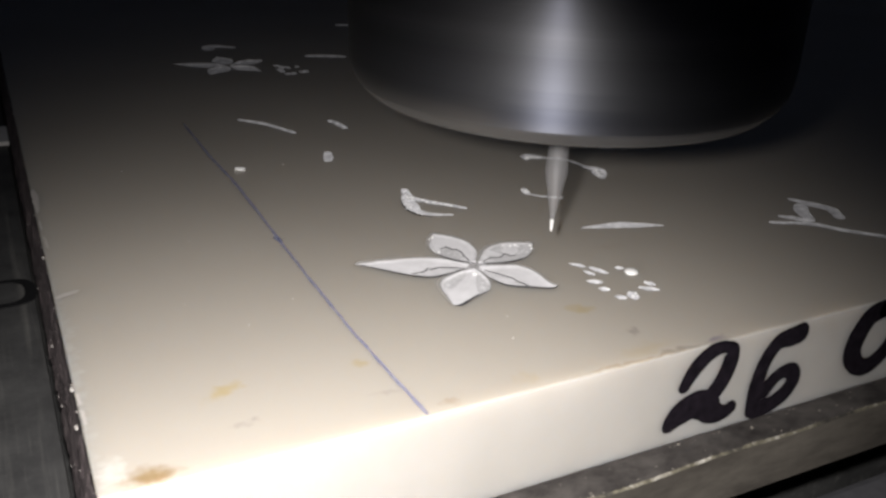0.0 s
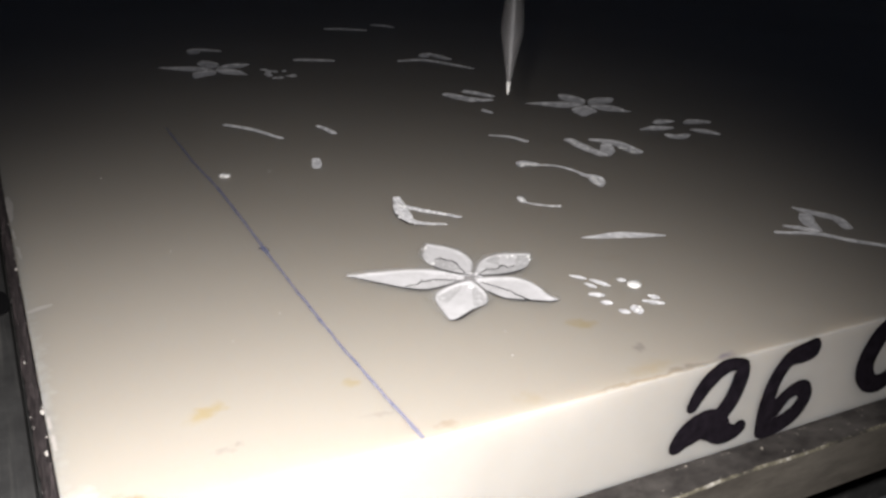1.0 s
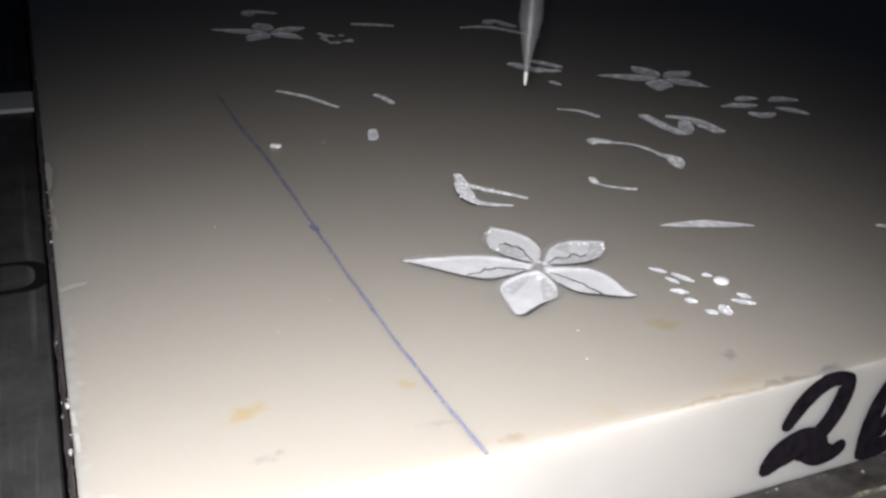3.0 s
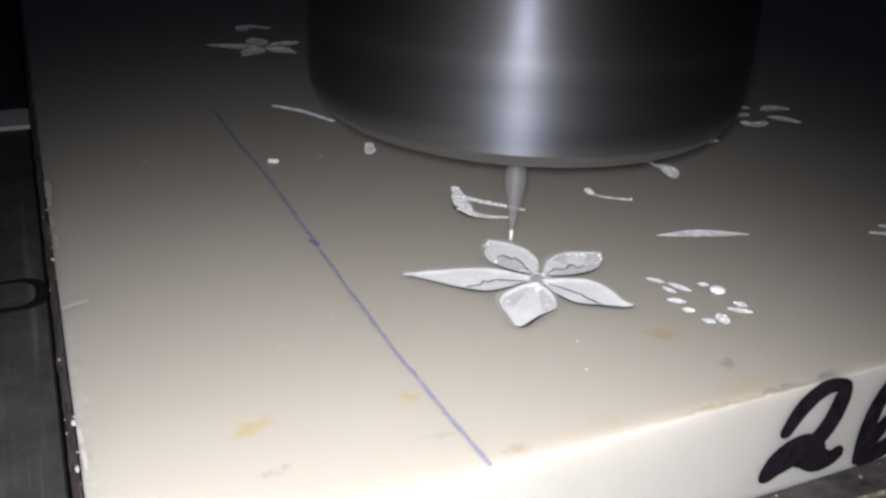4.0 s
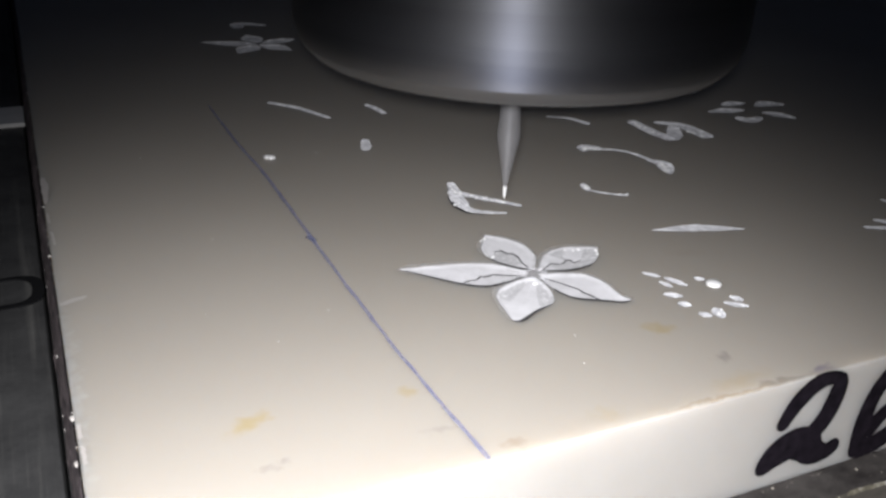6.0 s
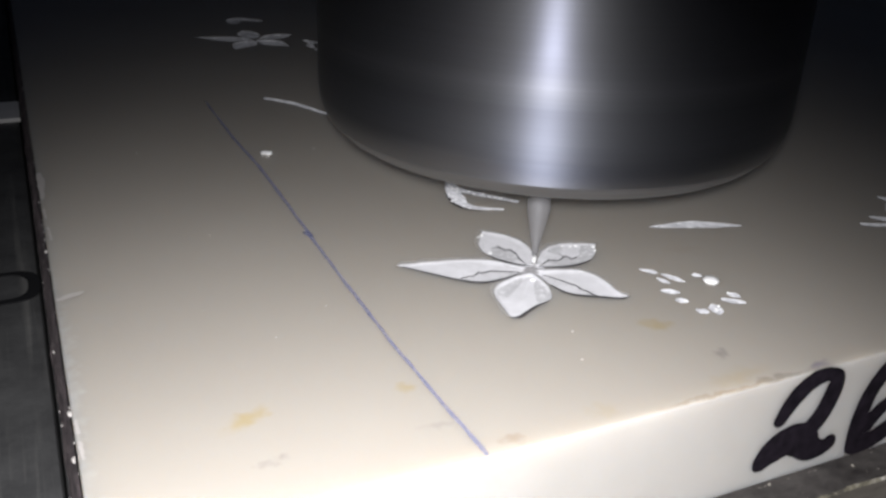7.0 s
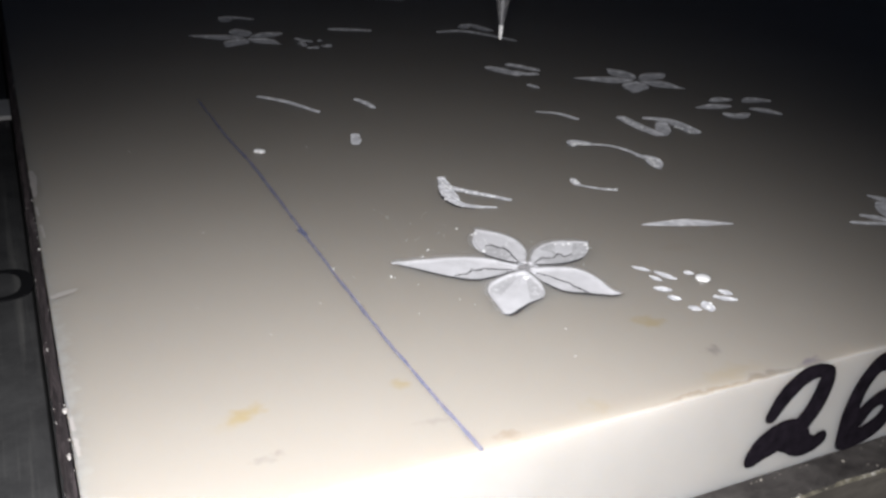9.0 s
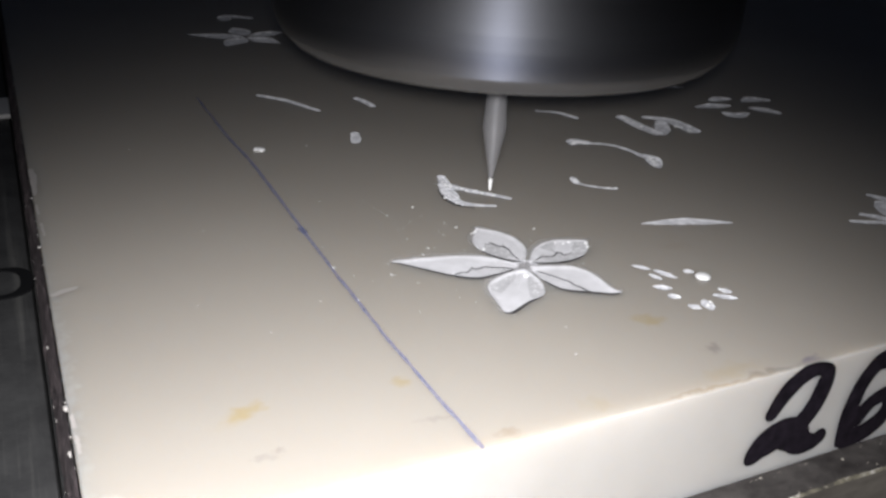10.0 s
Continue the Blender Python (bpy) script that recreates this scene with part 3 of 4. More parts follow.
def petal_floor(outline, vein, low, above, below, seed):
    """The carved floor of a petal: a valley along the jagged vein, soft towards its far rim, with its low side left
    grainy in the steep petals and shade painted into the folds.
    """
    rnd = random.Random(seed)
    bm = bmesh.new()
    steep = 0.07 < below < 0.09
    line = spline([(p[0], p[1], 0) for p in vein], 5)
    line = [Vector((p.x + rnd.uniform(-0.2, 0.2), p.y + rnd.uniform(-0.2, 0.2))) for p in line]
    xs, ys = [p.x for p in outline], [p.y for p in outline]

    def inside(q):
        hit = False
        for i in range(len(outline)):
            a, b = outline[i], outline[i - 1]
            if (a.y > q.y) != (b.y > q.y) and q.x < (b.x - a.x) * (q.y - a.y) / (b.y - a.y) + a.x:
                hit = not hit
        return hit

    def segment(q, a, b):
        d = b - a
        s = max(0, min(1, (q - a).dot(d) / max(d.length_squared, 1e-9)))
        return (q - a - d * s).length, d.cross(q - a)

    step = 0.22
    grid, coarse_or_shaded = {}, {}
    nx, ny = int((max(xs) - min(xs)) / step) + 1, int((max(ys) - min(ys)) / step) + 1
    for i in range(nx + 1):
        for j in range(ny + 1):
            q = Vector((min(xs) + i * step, min(ys) + j * step))
            if not inside(q):
                continue
            rim = min(segment(q, outline[k - 1], outline[k])[0] for k in range(len(outline)))
            d, side = min((segment(q, line[k - 1], line[k]) for k in range(1, len(line))), key=lambda r: r[0])
            lower = side * low > 0
            if above:
                h = -CUT_DEPTH + (0.04 + below * min(d, 4.5) if lower else 0.16 + above * min(d, 4.5))
                soft = 0.35 if lower else 1.1
            else:
                way = q - FLOWER
                fold = (1 - 2 * abs(math.sin(math.atan2(way.y, way.x) * 4.5 + 0.6))) * min(way.length / 6.0, 1.0)
                h = -CUT_DEPTH + 0.24 + 0.012 * way.length + 0.2 * fold
                soft = 0.7
            k = min(rim / soft, 1.0)
            h += (-0.03 - h) * (1 - k * k * (3 - 2 * k))
            h += (0.06 if lower and steep else 0.025) * noise.noise(Vector((q.x * 2.6, q.y * 2.6, seed)))
            grid[i, j] = bm.verts.new((q.x * MM, q.y * MM, max(h, -CUT_DEPTH + 0.02) * MM))
            # fold valleys turn grey as painted shade; steep low sides are real grain
            coarse_or_shaded[i, j] = (not above and fold < -0.62 and 3.5 < (q - FLOWER).length < 12) or steep and lower and (q - FLOWER).length > 5 + 2 * noise.noise(Vector((q.x * 0.8, q.y * 0.8, 9.0)))
    for (i, j), v in grid.items():
        quad = [grid.get((i, j)), grid.get((i + 1, j)), grid.get((i + 1, j + 1)), grid.get((i, j + 1))]
        if all(quad):
            f = bm.faces.new(quad)
            f.smooth, f.material_index = True, int(coarse_or_shaded[i, j])
    return bm


def halo(outline, seed):
    """The painted glow along a petal's outline, thin, widest on its far side."""
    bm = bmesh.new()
    dens = bm.verts.layers.float.new("halo_amount")
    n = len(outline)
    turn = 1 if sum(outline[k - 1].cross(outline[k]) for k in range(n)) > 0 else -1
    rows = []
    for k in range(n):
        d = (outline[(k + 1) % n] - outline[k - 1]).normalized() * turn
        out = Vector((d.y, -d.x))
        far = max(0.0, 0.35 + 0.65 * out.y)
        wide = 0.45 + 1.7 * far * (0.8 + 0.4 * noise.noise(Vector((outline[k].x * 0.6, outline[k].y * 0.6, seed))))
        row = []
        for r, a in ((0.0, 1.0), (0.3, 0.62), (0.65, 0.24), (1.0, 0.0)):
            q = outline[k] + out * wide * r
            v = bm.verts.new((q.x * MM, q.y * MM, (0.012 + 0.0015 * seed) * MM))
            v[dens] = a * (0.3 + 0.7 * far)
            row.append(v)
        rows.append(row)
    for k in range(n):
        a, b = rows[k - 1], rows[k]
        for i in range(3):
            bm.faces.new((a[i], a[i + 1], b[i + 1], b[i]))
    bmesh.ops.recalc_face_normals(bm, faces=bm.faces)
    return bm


def shade_lines(outline, vein, seed):
    """Dark lines painted for the shade in a petal's jagged vein and along its lower side: lines with widths."""
    rnd = random.Random(seed)
    crack = [(p.x + rnd.uniform(-0.3, 0.3), p.y + rnd.uniform(-0.3, 0.3)) for p in spline([(a, b, 0) for a, b in vein], 2)]
    if len(vein) > 2:
        yield crack, [0.23 * math.sin(math.pi * (0.12 + 0.8 * k / len(crack))) for k in range(len(crack))]
    n = len(outline)
    turn = 1 if sum(outline[k - 1].cross(outline[k]) for k in range(n)) > 0 else -1
    low = []
    for k in range(n):
        d = (outline[(k + 1) % n] - outline[k - 1]).normalized() * turn
        if Vector((d.y, -d.x)).dot(Vector((-0.42, -0.9))) > 0.55:
            low.append(k)
    run = []
    for k in low:
        if run and k != run[-1] + 1:
            if len(run) > 4:
                break
            run = []
        run.append(k)
    if len(run) > 4:
        yield [outline[k] for k in run], [0.22 + 0.5 * math.sin(math.pi * (k + 0.5) / len(run)) for k in range(len(run))]


def stone_slab():
    slab = tagged(thing("stone_slab", (0, 0, -0.020)), "pale polished stone slab with carved flowers and marker numerals on its edge", "stone slab")
    bm = bmesh.new()
    box(bm, (SLAB_X0 * MM, SLAB_Y0 * MM, -THICK * MM), (SLAB_X1 * MM, SLAB_Y1 * MM, 0), 0.0004, 3)
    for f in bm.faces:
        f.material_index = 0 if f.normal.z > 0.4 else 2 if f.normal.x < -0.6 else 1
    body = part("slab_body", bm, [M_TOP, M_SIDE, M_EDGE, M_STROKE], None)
    cutter = bmesh.new()
    petals = []
    for outline, *floor in PETALS:
        o = closed_outline(outline)
        petals.append((o, *floor))
        prism(cutter, o, -CUT_DEPTH, 1, 3)
    for middle, size in REPEATS:
        for outline, *_ in PETALS:
            prism(cutter, [middle + (Vector((p.x, p.y)) - FLOWER) * size for p in closed_outline([Vector((x, y)) for x, y in outline])], -0.6, 1, 3)
    middle, size = REPEATS[1]
    for line, width in RING:
        a, b = (middle + (Vector(p) - FLOWER) * size for p in line)
        prism(cutter, stroke_outline([a, (a + b) / 2, b], [1.6, 2.6, 1.6], 4), -0.4, 1, 3)
    prism(cutter, [(12.0 + 2.6 * math.cos(a * math.pi / 8), -5.5 + 2.4 * math.sin(a * math.pi / 8)) for a in range(16)], -0.3, 1, 3)
    for i, (line, width) in enumerate(STROKES):
        if len(line) == 2:
            (ax, ay), (bx, by) = line
            line = [(ax, ay), ((ax + bx) / 2, (ay + by) / 2), (bx, by)]
            width = [0.55 * width[0], 0.62 * (width[0] + width[1]), 0.55 * width[1]]
        prism(cutter, stroke_outline(line, width, 5, 0.15, i), (-0.5 if line[0][1] > 40 else -0.12) - 0.03 * (i % 3), 1, 3)
    cut(body, cutter, [M_TOP, M_SIDE, M_EDGE, M_STROKE])
    while len(body.data.materials) > 4:
        body.data.materials.pop()
    body.parent = slab
    for i, (o, vein, low, above, below) in enumerate(petals):
        part("carved_petal", petal_floor(o, vein, low, above, below, i + 3), [M_CARVED, M_COARSE_OR_SHADED], slab, "white rough carved petal with a jagged vein" if above else "white folded carved petal with no vein")
        part("halo_margin", halo(o, i), M_HALO, slab, "whitish painted glow beside the cut")
        for k, (pts, w) in enumerate(shade_lines(o, vein, i)):
            g = bmesh.new()
            deep = k == 0 and len(vein) > 2
            prism(g, stroke_outline(pts, w, 1, 0.05, i + k), *((-0.55, -0.36) if deep else (0.012, 0.032)))
            part("dark_crack" if deep else "dark_rim", g, M_CUT_SHADE, slab, "thin dark jagged line painted as shade in the carving")
    # shallow grey grooves where the petals meet
    for k, (far, w) in enumerate((((7.4, -1.2), 0.5), ((16.6, -0.4), 0.6), ((17.6, -6.9), 0.5), ((11.4, -10.0), 0.5), ((5.6, -7.6), 0.5))):
        groove = bmesh.new()
        a, b = Vector((12.0, -5.5)), Vector(far)
        prism(groove, stroke_outline([a.lerp(b, 0.12), a.lerp(b, 0.5), a.lerp(b, 0.85)], [w * 1.6, w * 1.2, w * 0.3], 4, 0.06, 40 + k), -0.31 + 0.004 * k, -0.24 + 0.006 * k)
        part("groove", groove, M_GROOVE, slab, "grey groove between petals")
    hub = bmesh.new()
    prism(hub, [(12.1 + 1.7 * math.cos(a * math.pi / 8), -5.3 + 1.5 * math.sin(a * math.pi / 8)) for a in range(16)], -0.4, -0.16)
    part("flower_hub", hub, M_GROOVE, slab, "dull grey middle of the flower")
    # shade at the crescent's near rim, drawn as a dark strip
    lip = bmesh.new()
    prism(lip, stroke_outline([(12.7, 34.8), (11.9, 29.4), (13.1, 25.2), (15.6, 23.0)], [0.3, 0.8, 0.7, 0.3], 4, 0.12, 2), 0.002, 0.014)
    part("dark_rim", lip, M_CUT_SHADE, slab, "thin dark jagged line painted as shade in the carving")
    # small glossy stone beads left standing in the carving
    for x, y, r in ((41.3, -21.2, 1.5), (10.1, -9.2, 0.6)):
        dot = bmesh.new()
        bmesh.ops.create_uvsphere(dot, u_segments=16, v_segments=10, radius=r * MM)
        for v in dot.verts:
            v.co = Vector((v.co.x + x * MM, v.co.y + y * MM, v.co.z * 0.45 + 0.0001))
        for f in dot.faces:
            f.smooth = True
        part("carved_boss", dot, M_CHIP, slab, "small white rounded boss")
    # white grains added along the fresh cuts to stand for their sparkle
    grains = bmesh.new()
    rnd = random.Random(5)
    runs = [([(17.0, 42.0), (15.4, 37.0), (17.6, 34.2), (20.0, 31.2), (22.8, 28.3), (25.4, 25.3)], 26), ([(13.0, 33.0), (12.6, 28.5), (14.3, 24.9)], 7),
            ([(23.0, 1.6), (28.6, -0.8), (27.0, -3.6)], 8), ([(10.8, 12.4), (7.6, 7.6), (8.0, 3.0)], 7), ([(60.0, 53.6), (64.0, 52.4)], 5), ([(72.6, 38.0), (71.0, 32.0)], 6), ([(35.4, -29.0), (34.6, -31.4)], 3), ([(59.6, 53.2), (61.6, 54.2), (64.0, 52.6)], 16),
            ([(73.2, 38.0), (72.4, 34.6), (71.0, 31.6)], 18), ([(46.0, 31.0), (45.3, 28.4)], 9), ([(52.0, 22.5), (51.4, 22.8)], 3), ([(87.0, 68.0), (86.8, 60.7), (87.6, 54.0)], 10), ([(95.0, 61.4), (98.8, 53.0)], 8)]
    for run, count in runs:
        for k in range(count):
            a = rnd.randrange(len(run) - 1)
            p = Vector(run[a]).lerp(Vector(run[a + 1]), rnd.random()) + Vector((rnd.gauss(0, 0.35), rnd.gauss(0, 0.35)))
            r = rnd.uniform(0.1, 0.42) * (1.5 if p.y > 45 else 1.0)
            for v in bmesh.ops.create_icosphere(grains, subdivisions=1, radius=r * MM)["verts"]:
                v.co = Vector((v.co.x * rnd.uniform(0.6, 1.5) + p.x * MM, v.co.y * rnd.uniform(0.6, 1.4) + p.y * MM, v.co.z * rnd.uniform(0.4, 0.8) + (r * 0.3 - 0.08) * MM))
    part("glint_grains", grains, M_CHIP, slab, "white grains added as glints on the carving")
    # pencil line with a dot on it
    line = bmesh.new()
    path = [(-20.8, -51.2), (-22.0, -24.0), (-22.3, 1.8), (-22.2, 23.7), (-22.0, 63.0), (-22.9, 87.5), (-23.1, 122.3)]
    prism(line, stroke_outline(path, [0.62, 0.62, 0.62, 0.70, 0.76, 0.8, 0.5], 10, 0.1, 5), 0.004, 0.02)
    part("pencil_line", line, M_PEN, slab, "thin blue pencil line")
    knot = bmesh.new()
    prism(knot, stroke_outline([(-22.5, 24.8), (-22.1, 22.9)], [1.5, 1.4], 4), 0.022, 0.034)
    part("pencil_dot", knot, M_PEN, slab, "blue pencil dot")
    # scuffs on the side edge
    for k, (pts, w) in enumerate(SCUFFS):
        scuff = bmesh.new()
        prism(scuff, stroke_outline(pts, w, 4, 0.16, 20 + k), -0.06, 0.012)
        part("edge_scuff", scuff, M_CRUMB, slab, "white scuff on the slab edge")
    # the broken, dark brown side below the polish
    side = bmesh.new()
    cols = []
    for i in range(440):
        y = SLAB_Y0 + 0.4 + i * 1.2
        col = []
        for k, z in enumerate((-0.5, -2.0, -4.5, -7.5, -11.0, -14.5, -17.5, -20.2)):
            jag = 0.45 * noise.noise(Vector((y * 0.5, z * 0.4, 2.0))) + 0.35 * noise.noise(Vector((y * 0.13, z * 0.2, 5.0)))
            col.append(side.verts.new(((SLAB_X0 - 0.12 - 2.0 * (-z / 20.2) ** 0.9 - max(jag, -0.05 - 0.08 * k) * min(1, k)) * MM, y * MM, (z + (0.3 * jag if k == 0 else 0)) * MM)))
        cols.append(col)
    for a, b in zip(cols, cols[1:]):
        for k in range(7):
            side.faces.new((a[k], a[k + 1], b[k + 1], b[k]))
    bmesh.ops.recalc_face_normals(side, faces=side.faces)
    part("rough_side", side, M_EDGE, slab, "dark broken side of the slab")
    # marker numerals on the front edge: (x, z) lines with widths
    y = SLAB_Y0
    for name, marks in NUMERALS:
        ink_bm = bmesh.new()
        for k, (pts, width) in enumerate(marks):
            o = stroke_outline(pts, width, 7, 0.05, k)
            lift = 0.03 + 0.012 * k
            a = [ink_bm.verts.new((p.x * MM, (y - lift) * MM, p.y * MM)) for p in o]
            b = [ink_bm.verts.new((p.x * MM, (y + 0.05) * MM, p.y * MM)) for p in o]
            ink_bm.faces.new(a)
            for i in range(len(a)):
                j = (i + 1) % len(a)
                ink_bm.faces.new((a[i], b[i], b[j], a[j]))
        bmesh.ops.recalc_face_normals(ink_bm, faces=ink_bm.faces)
        part(name, ink_bm, M_INK, slab, "black marker numeral")
    for o in slab.children:
        o.matrix_parent_inverse = slab.matrix_basis.inverted()
    return slab


SCUFFS = [
    ([(-69.5, 76.0), (-69.2, 70.0), (-69.5, 60.0)], [0.8, 1.5, 0.7]), ([(-69.5, 54.0), (-69.4, 49.0)], [0.5, 0.4]),
    ([(-69.4, 12.4), (-67.6, 13.2), (-65.4, 14.0)], [1.0, 1.3, 0.6]), ([(-69.3, 44.0), (-69.0, 38.0)], [0.4, 0.6]),
    ([(-69.5, -24.0), (-69.4, -27.0)], [0.4, 0.7]), ([(-69.5, -29.0), (-69.3, -31.0), (-69.4, -33.0)], [0.3, 0.6, 0.3]),
]
NUMERAL_TWO = [
    ([(31.2, -8.2), (33.6, -4.2), (37.0, -1.7), (40.6, -1.6), (41.9, -3.4), (40.6, -8.6), (37.6, -12.6)], [2.8, 3.7, 3.4, 2.6, 3.7, 4.2, 4.0]),
    ([(28.6, -16.2), (31.0, -14.0), (34.4, -12.7), (37.2, -13.6), (39.6, -15.8), (42.2, -16.4), (44.0, -15.6)], [3.4, 5.6, 6.2, 6.4, 5.0, 3.6, 3.2]),
]
NUMERAL_SIX = [
    ([(59.4, -2.6), (57.2, -3.0), (53.7, -3.5), (51.0, -7.1), (49.8, -12.6), (50.0, -18.2)], [4.6, 4.5, 3.8, 3.7, 3.9, 4.0]),
    ([(50.4, -18.2), (54.2, -17.9), (57.9, -16.2), (59.7, -13.3), (58.3, -10.9), (55.0, -11.4), (51.9, -14.4)], [4.0, 4.1, 4.1, 3.8, 3.6, 3.2, 3.9]),
]
NUMERAL_ZERO = [
    ([(82.0, -2.2), (78.7, -3.2), (76.2, -7.0), (75.6, -11.2), (78.2, -14.8), (82.2, -15.2), (86.4, -11.8), (87.8, -6.8), (86.0, -3.2), (82.8, -2.2)], [4.6, 5.0, 5.4, 5.2, 4.2, 4.4, 4.2, 4.0, 4.0, 4.2]),
]
NUMERALS = [("numeral_two", NUMERAL_TWO), ("numeral_six", NUMERAL_SIX), ("numeral_zero", NUMERAL_ZERO)]


stone_slab()


def stone_chips():
    rnd = random.Random(11)
    spots = [(-28.1, -5.4), (-38.7, -12.4), (-47.7, 0.3), (7.0, -27.9), (-40.6, 30.0), (3.8, -35.8),
             (-47.2, 82.6), (-6.1, 72.8), (-18.7, 73.1), (-17.8, 72.6)]
    for i, (x, y) in enumerate(spots):
        r = 0.95 if i > 7 else rnd.uniform(0.14, 0.28)
        bm = bmesh.new()
        bmesh.ops.create_icosphere(bm, subdivisions=1, radius=r * MM)
        for v in bm.verts:
            v.co = Vector((v.co.x * rnd.uniform(0.7, 1.4), v.co.y * rnd.uniform(0.7, 1.3), max(v.co.z * 0.6, -r * 0.25 * MM)))
            v.co.z += r * 0.25 * MM
        ob = part("stone_chip", bm, M_CHIP if i > 7 else M_CRUMB, None)
        ob.location = (x * MM, y * MM, 0)
        tagged(ob, "tiny white stone chip lying on the slab", "stone chip", "chips on the slab")


stone_chips()


def thrown_chips():
    """Crumbs that lie in the petal until the cutter throws them out over the slab."""
    rnd = random.Random(21)
    made = []
    for i, (x, y) in enumerate(LANDED):
        r = rnd.choice((0.08, 0.1, 0.12, 0.14, 0.24))
        bm = bmesh.new()
        bmesh.ops.create_icosphere(bm, subdivisions=1, radius=r * MM)
        for v in bm.verts:
            v.co = Vector((v.co.x * rnd.uniform(0.6, 1.5), v.co.y * rnd.uniform(0.6, 1.4), (v.co.z * 0.5 + r * 0.4 * MM)))
        ob = part("loose_chip", bm, M_CHIP, None)
        tagged(ob, "tiny loose white stone chip thrown by the cutter", "stone chip", "chips thrown by the cutter")
        a = (rnd.uniform(10.0, 13.0) * MM, rnd.uniform(2.0, 8.0) * MM, -0.0012)
        b = (x * MM, y * MM, 0.0)
        t = 7.9 + 0.12 * ((i * 7) % 10)
        mid = ((a[0] + b[0]) / 2, (a[1] + b[1]) / 2, 0.006)
        made.append((ob, [(0.0, pose(*a)), (t, pose(*a)), (t + 0.1, pose(*mid)), (t + 0.2, pose(*b)), (10.0, pose(*b))]))
    return made


LANDED = [(-4.7, 29.7), (-4.1, 27.0), (-3.7, 24.9), (-4.2, 18.2), (-3.0, 18.1), (-0.4, 20.4), (3.0, 22.6), (3.2, 27.5), (13.5, 38.5), (-4.3, 5.3), (-2.1, 7.6), (-0.8, 7.5), (7.4, 14.7), (4.1, 4.6), (-12.0, 3.9), (-13.1, -0.4), (-12.6, -1.0), (-17.1, -1.5), (-19.5, 1.8), (-20.9, 15.2), (-21.9, 6.1), (-9.7, -4.9), (-5.2, -12.6), (-3.4, -15.1), (0.9, -21.3), (28.8, -2.4), (23.2, -8.4), (22.3, 8.9), (29.1, 7.3), (18.9, 4.1), (3.5, 12.5), (3.2, 14.2), (6.0, 17.4), (-4.3, 13.1), (-5.6, 34.4), (-22.0, -7.3), (-13.8, -14.7), (-4.5, -9.8), (-14.6, 37.0)]
CHIPS = thrown_chips()


def edge_crumbs():
    """Broken bits of stone along the dark side edge of the slab."""
    rnd = random.Random(3)
    bm = bmesh.new()
    for i in range(120):
        y = rnd.uniform(-52, 260)
        r = rnd.uniform(0.07, 0.2) if rnd.random() < 0.94 else rnd.uniform(0.3, 0.5)
        made = bmesh.ops.create_icosphere(bm, subdivisions=1, radius=r * MM)["verts"]
        z = rnd.choice((-0.3, -0.6, -4, -9, -14, -19.0))
        off = Vector(((SLAB_X0 - 0.1 + z * 0.1) * MM, y * MM, z * MM))
        for v in made:
            v.co = Vector((v.co.x * rnd.uniform(0.4, 1.2), v.co.y * rnd.uniform(0.5, 2.4), v.co.z * rnd.uniform(0.3, 1.2))) + off
    ob = part("edge_crumbs", bm, M_CRUMB, None)
    tagged(ob, "white stone crumbs stuck along the rough slab edge", "stone crumbs", kind="stuff")


edge_crumbs()


def board_crumbs():
    """Stone dust and splinters caught on the board in front of the slab."""
    rnd = random.Random(8)
    bm = bmesh.new()
    for i in range(110):
        x = rnd.uniform(0, 130)
        y = rnd.choice((-52.5 - abs(rnd.gauss(0, 0.3)), -58.0 + rnd.gauss(0, 0.4), rnd.uniform(-58, -52.6)))
        r = rnd.uniform(0.05, 0.14) if rnd.random() < 0.93 else rnd.uniform(0.2, 0.36)
        made = bmesh.ops.create_icosphere(bm, subdivisions=1, radius=r * MM)["verts"]
        sx, sy = rnd.uniform(0.6, 2.6), rnd.uniform(0.5, 1.2)
        for v in made:
            v.co = Vector((v.co.x * sx + x * MM, v.co.y * sy + y * MM, v.co.z * 0.6 + (-20.4 + r * 0.5) * MM))
    ob = part("board_crumbs", bm, M_DUST, None)
    tagged(ob, "grey stone dust and splinters on the dark board", "stone crumbs", kind="stuff")


board_crumbs()


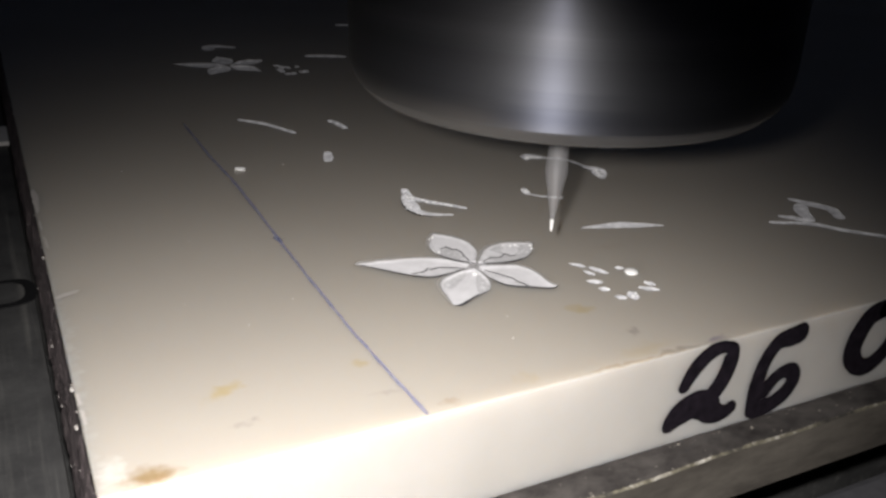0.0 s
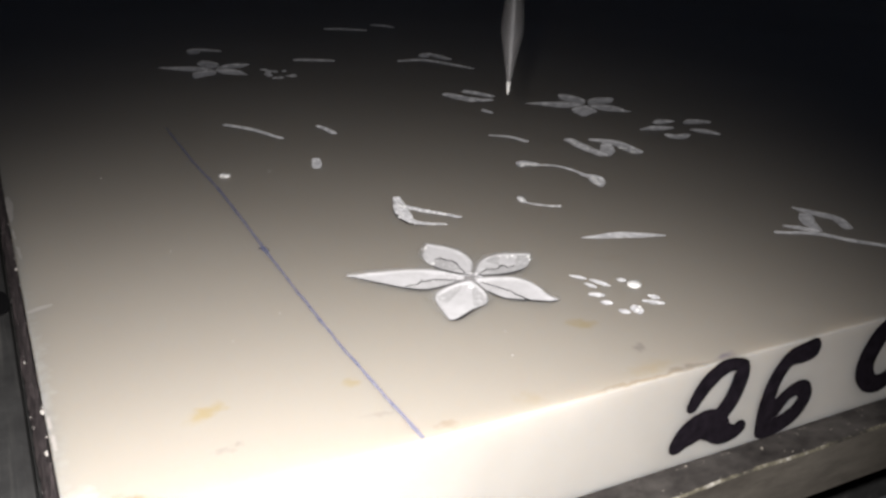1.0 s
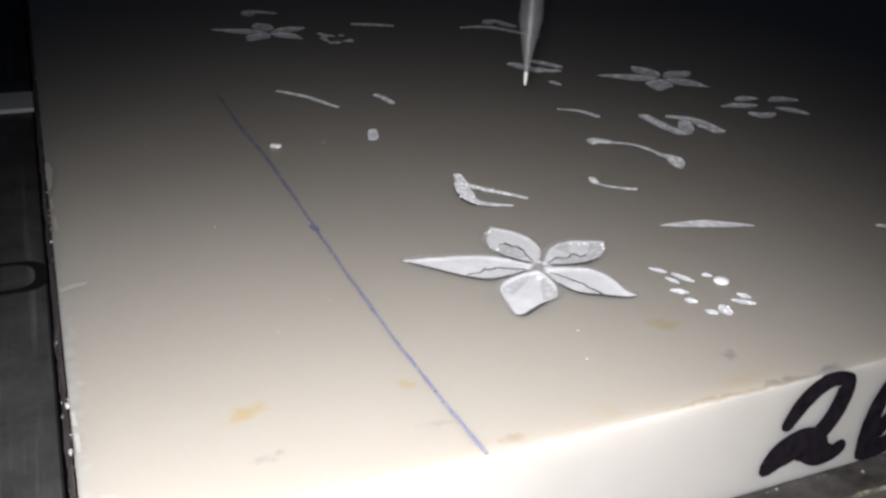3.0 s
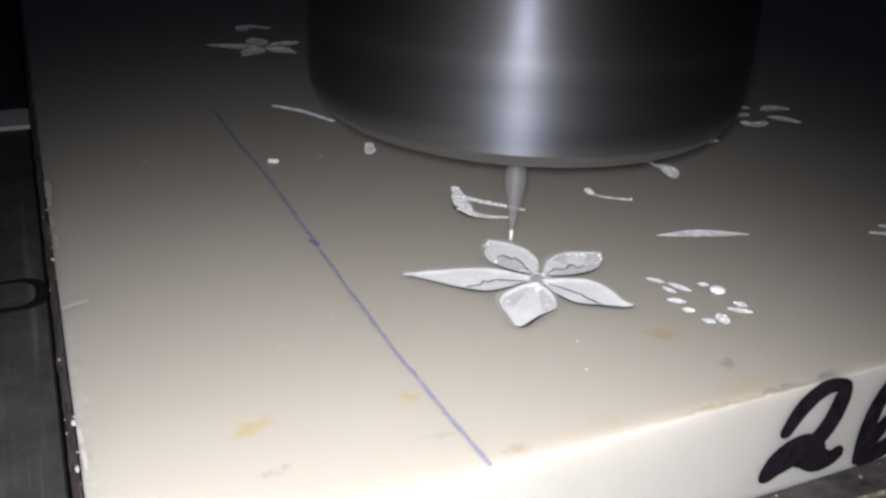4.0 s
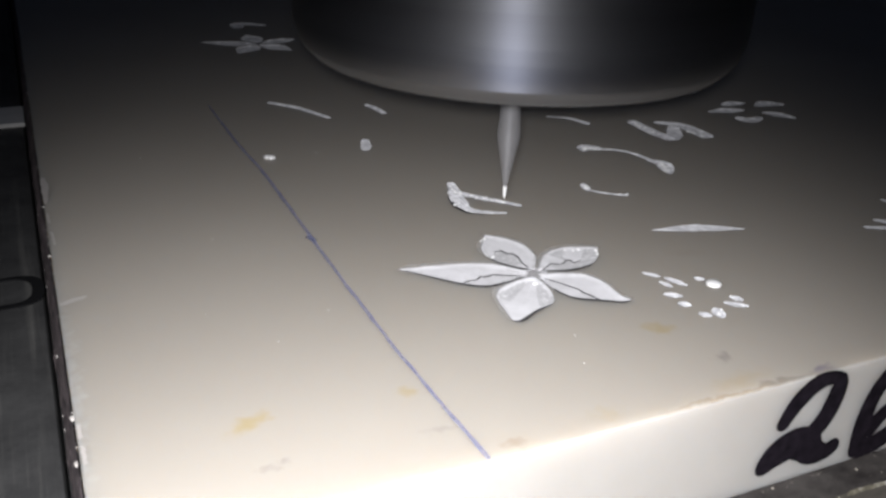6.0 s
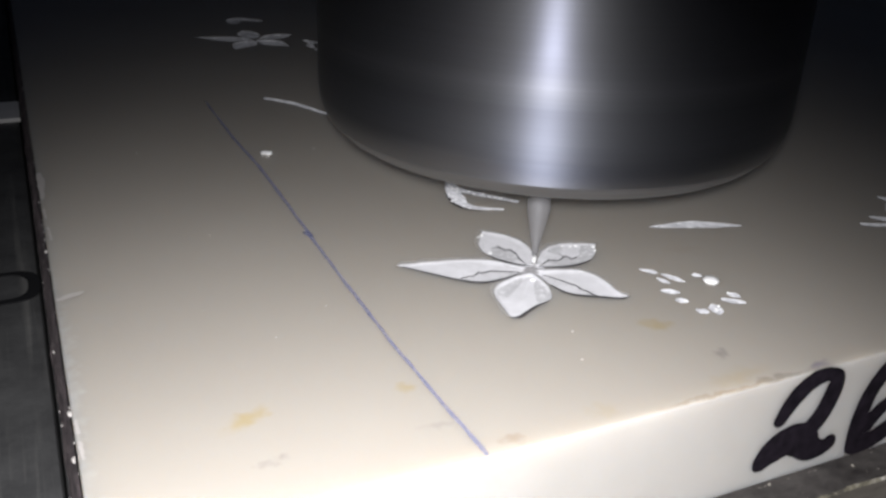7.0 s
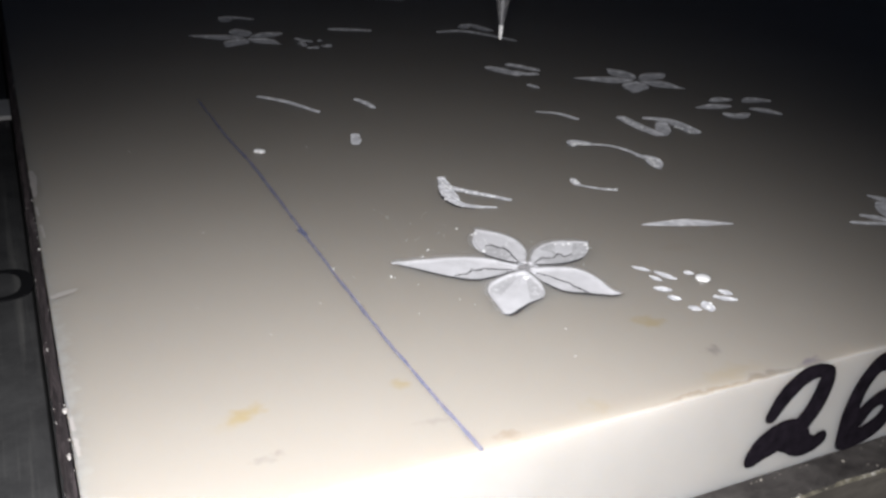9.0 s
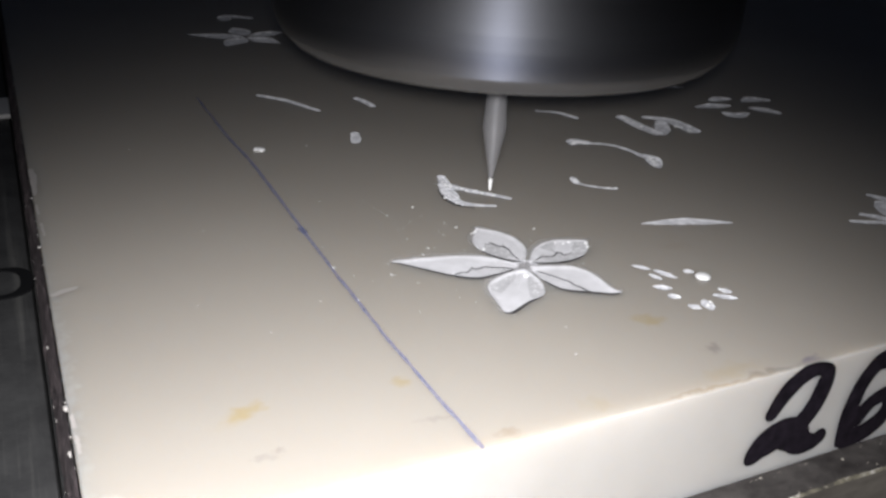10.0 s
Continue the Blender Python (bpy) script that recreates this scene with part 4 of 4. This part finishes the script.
# ---------------------------------------------------------------- the spindle
def spindle():
    """Its origin is the point of the cutter."""
    sp = tagged(thing("spindle"), "dark turned steel milling spindle with a spinning pointed cutter", "spindle")
    part("housing", lathe([(40.2, 46.6), (40.2, 178.0), (39.4, 179.0)], 128, cap=False), M_BODY, sp, "dark banded steel housing")
    collar = [(38.9, 31.6), (39.5, 32.8), (39.9, 34.2), (40.1, 35.6)]
    part("collar", lathe(collar + [(40.2, 38.0), (40.2, 46.6), (40.19, 47.4)], 128, cap=False), M_BODY, sp, "turned steel collar")
    # the rim's steel is a little paler than the collar above it
    rim = lathe([(12.0, 34.5), (13.0, 29.6), (35.6, 29.0), (36.4, 29.1), (37.0, 29.5), (38.5, 31.0), (38.9, 31.6)], 128, cap=False)
    part("rim", rim, M_RIM, sp, "pale chamfered rim")
    part("collet_nut", lathe([(5.5, 24.5), (6.5, 25.2), (9.0, 31.0), (11.8, 32.5), (11.8, 40.0)], 48), M_BODY, sp, "steel collet nut")
    bit = part("cutter", lathe([(0.42, 2.6), (1.1, 6.4), (2.3, 12.6), (2.2, 14.0), (1.55, 22.5), (1.5, 30.0)], 48), M_BIT, sp, "bright steel cutter blurred by its spin")
    part("cutter_tip", lathe([(0.12, 0.0), (0.3, 0.6), (0.42, 2.6)], 32), M_TIP, bit, "white ground tip")
    return sp


SPINDLE = spindle()
TIP = [
    (0, 0.0217, -0.0187, 0.0116),
    (0.1, 0.0217, -0.0187, 0.0084),
    (0.2, 0.0217, -0.0187, 0.0046),
    (0.3, 0.0217, -0.0187, 0.0027),
    (0.4, 0.0221, -0.0171, -0.0004),
    (0.5, 0.0223, -0.0167, -0.0004),
    (0.6, 0.0230, -0.0157, -0.0004),
    (0.7, 0.0226, -0.0173, 0.0100),
    (0.8, 0.0226, -0.0173, 0.0400),
    (0.9, 0.0236, 0.0038, 0.0391),
    (1, 0.0236, 0.0038, 0.0348),
    (1.1, 0.0236, 0.0038, 0.0324),
    (1.2, 0.0236, 0.0038, 0.0286),
    (1.3, 0.0236, 0.0038, 0.0263),
    (1.4, 0.0236, 0.0038, 0.0221),
    (1.5, 0.0236, 0.0038, 0.0191),
    (1.6, 0.0236, 0.0038, 0.0173),
    (1.7, 0.0236, 0.0038, 0.0125),
    (1.8, 0.0236, 0.0038, 0.0102),
    (1.9, 0.0236, 0.0038, 0.0065),
    (2, 0.0236, 0.0038, 0.0036),
    (2.1, 0.0236, 0.0038, 0.0006),
    (2.2, 0.0236, 0.0038, -0.0004),
    (2.3, 0.0214, -0.0032, -0.0004),
    (2.4, 0.0216, -0.0018, -0.0004),
    (2.5, 0.0212, -0.0004, -0.0004),
    (2.6, 0.0212, -0.0004, 0.0350),
    (2.7, 0.0156, 0.0120, 0.0382),
    (3, 0.0156, 0.0120, 0.0294),
    (3.4, 0.0156, 0.0120, 0.0172),
    (3.8, 0.0156, 0.0120, 0.0052),
    (3.9, 0.0156, 0.0120, 0.0025),
    (4, 0.0156, 0.0120, -0.0004),
    (4.1, 0.0148, 0.0106, -0.0004),
    (4.2, 0.0147, 0.0093, -0.0004),
    (4.3, 0.0136, 0.0102, -0.0004),
    (4.4, 0.0106, 0.0094, -0.0004),
    (4.5, 0.0105, 0.0001, -0.0004),
    (4.6, 0.0099, 0.0046, -0.0004),
    (4.7, 0.0096, 0.0072, -0.0004),
    (4.8, 0.0094, 0.0066, -0.0004),
    (4.9, 0.0094, 0.0066, 0.0024),
    (5, 0.0127, 0.0092, 0.0402),
    (5.1, 0.0127, 0.0092, 0.0378),
    (5.2, 0.0127, 0.0092, 0.0336),
    (5.3, 0.0127, 0.0092, 0.0313),
    (5.4, 0.0127, 0.0092, 0.0285),
    (5.5, 0.0127, 0.0092, 0.0247),
    (5.6, 0.0127, 0.0092, 0.0221),
    (5.7, 0.0127, 0.0092, 0.0187),
    (6, 0.0127, 0.0092, 0.0095),
    (6.3, 0.0127, 0.0092, -0.0004),
    (6.55, 0.0112, 0.0067, -0.0014),
    (6.8, 0.0136, 0.0072, -0.0014),
    (6.9, 0.0148, 0.0059, -0.0014),
    (7, 0.0140, -0.0027, -0.0014),
    (7.1, 0.0190, -0.0004, -0.0014),
    (7.2, 0.0203, -0.0010, -0.0014),
    (7.3, 0.0263, 0.0012, -0.0014),
    (7.4, 0.0223, -0.0019, -0.0014),
    (7.5, 0.0158, -0.0034, -0.0014),
    (7.6, 0.0203, -0.0040, -0.0014),
    (7.7, 0.0270, -0.0016, -0.0014),
    (7.8, 0.0280, -0.0022, -0.0014),
    (7.9, 0.0221, -0.0012, -0.0014),
    (8, 0.0170, -0.0021, -0.0014),
    (8.1, 0.0135, -0.0017, -0.0014),
    (8.2, 0.0148, 0.0049, -0.0014),
    (8.3, 0.0120, 0.0116, -0.0014),
    (8.4, 0.0096, 0.0084, -0.0014),
    (8.5, 0.0115, 0.0022, -0.0014),
    (8.6, 0.0136, -0.0020, -0.0014),
    (8.7, 0.0123, 0.0090, -0.0014),
    (8.8, 0.0126, 0.0100, -0.0014),
    (8.9, 0.0126, 0.0108, 0.0114),
    (9, 0.0095, 0.0057, 0.0405),
    (9.1, 0.0095, 0.0057, 0.0382),
    (9.2, 0.0095, 0.0057, 0.0343),
    (9.3, 0.0095, 0.0057, 0.0319),
    (9.4, 0.0095, 0.0057, 0.0294),
    (9.5, 0.0095, 0.0057, 0.0259),
    (9.6, 0.0095, 0.0057, 0.0233),
    (9.7, 0.0095, 0.0057, 0.0198),
    (9.8, 0.0095, 0.0057, 0.0176),
    (9.9, 0.0095, 0.0057, 0.0150),
    (10, 0.0095, 0.0057, 0.0112),
]


def motions():
    walk(SPINDLE, [(t, pose(x, y, z, 0.1, 0.3)) for t, x, y, z in TIP])
    for chip, rows in CHIPS:
        walk(chip, rows)


motions()
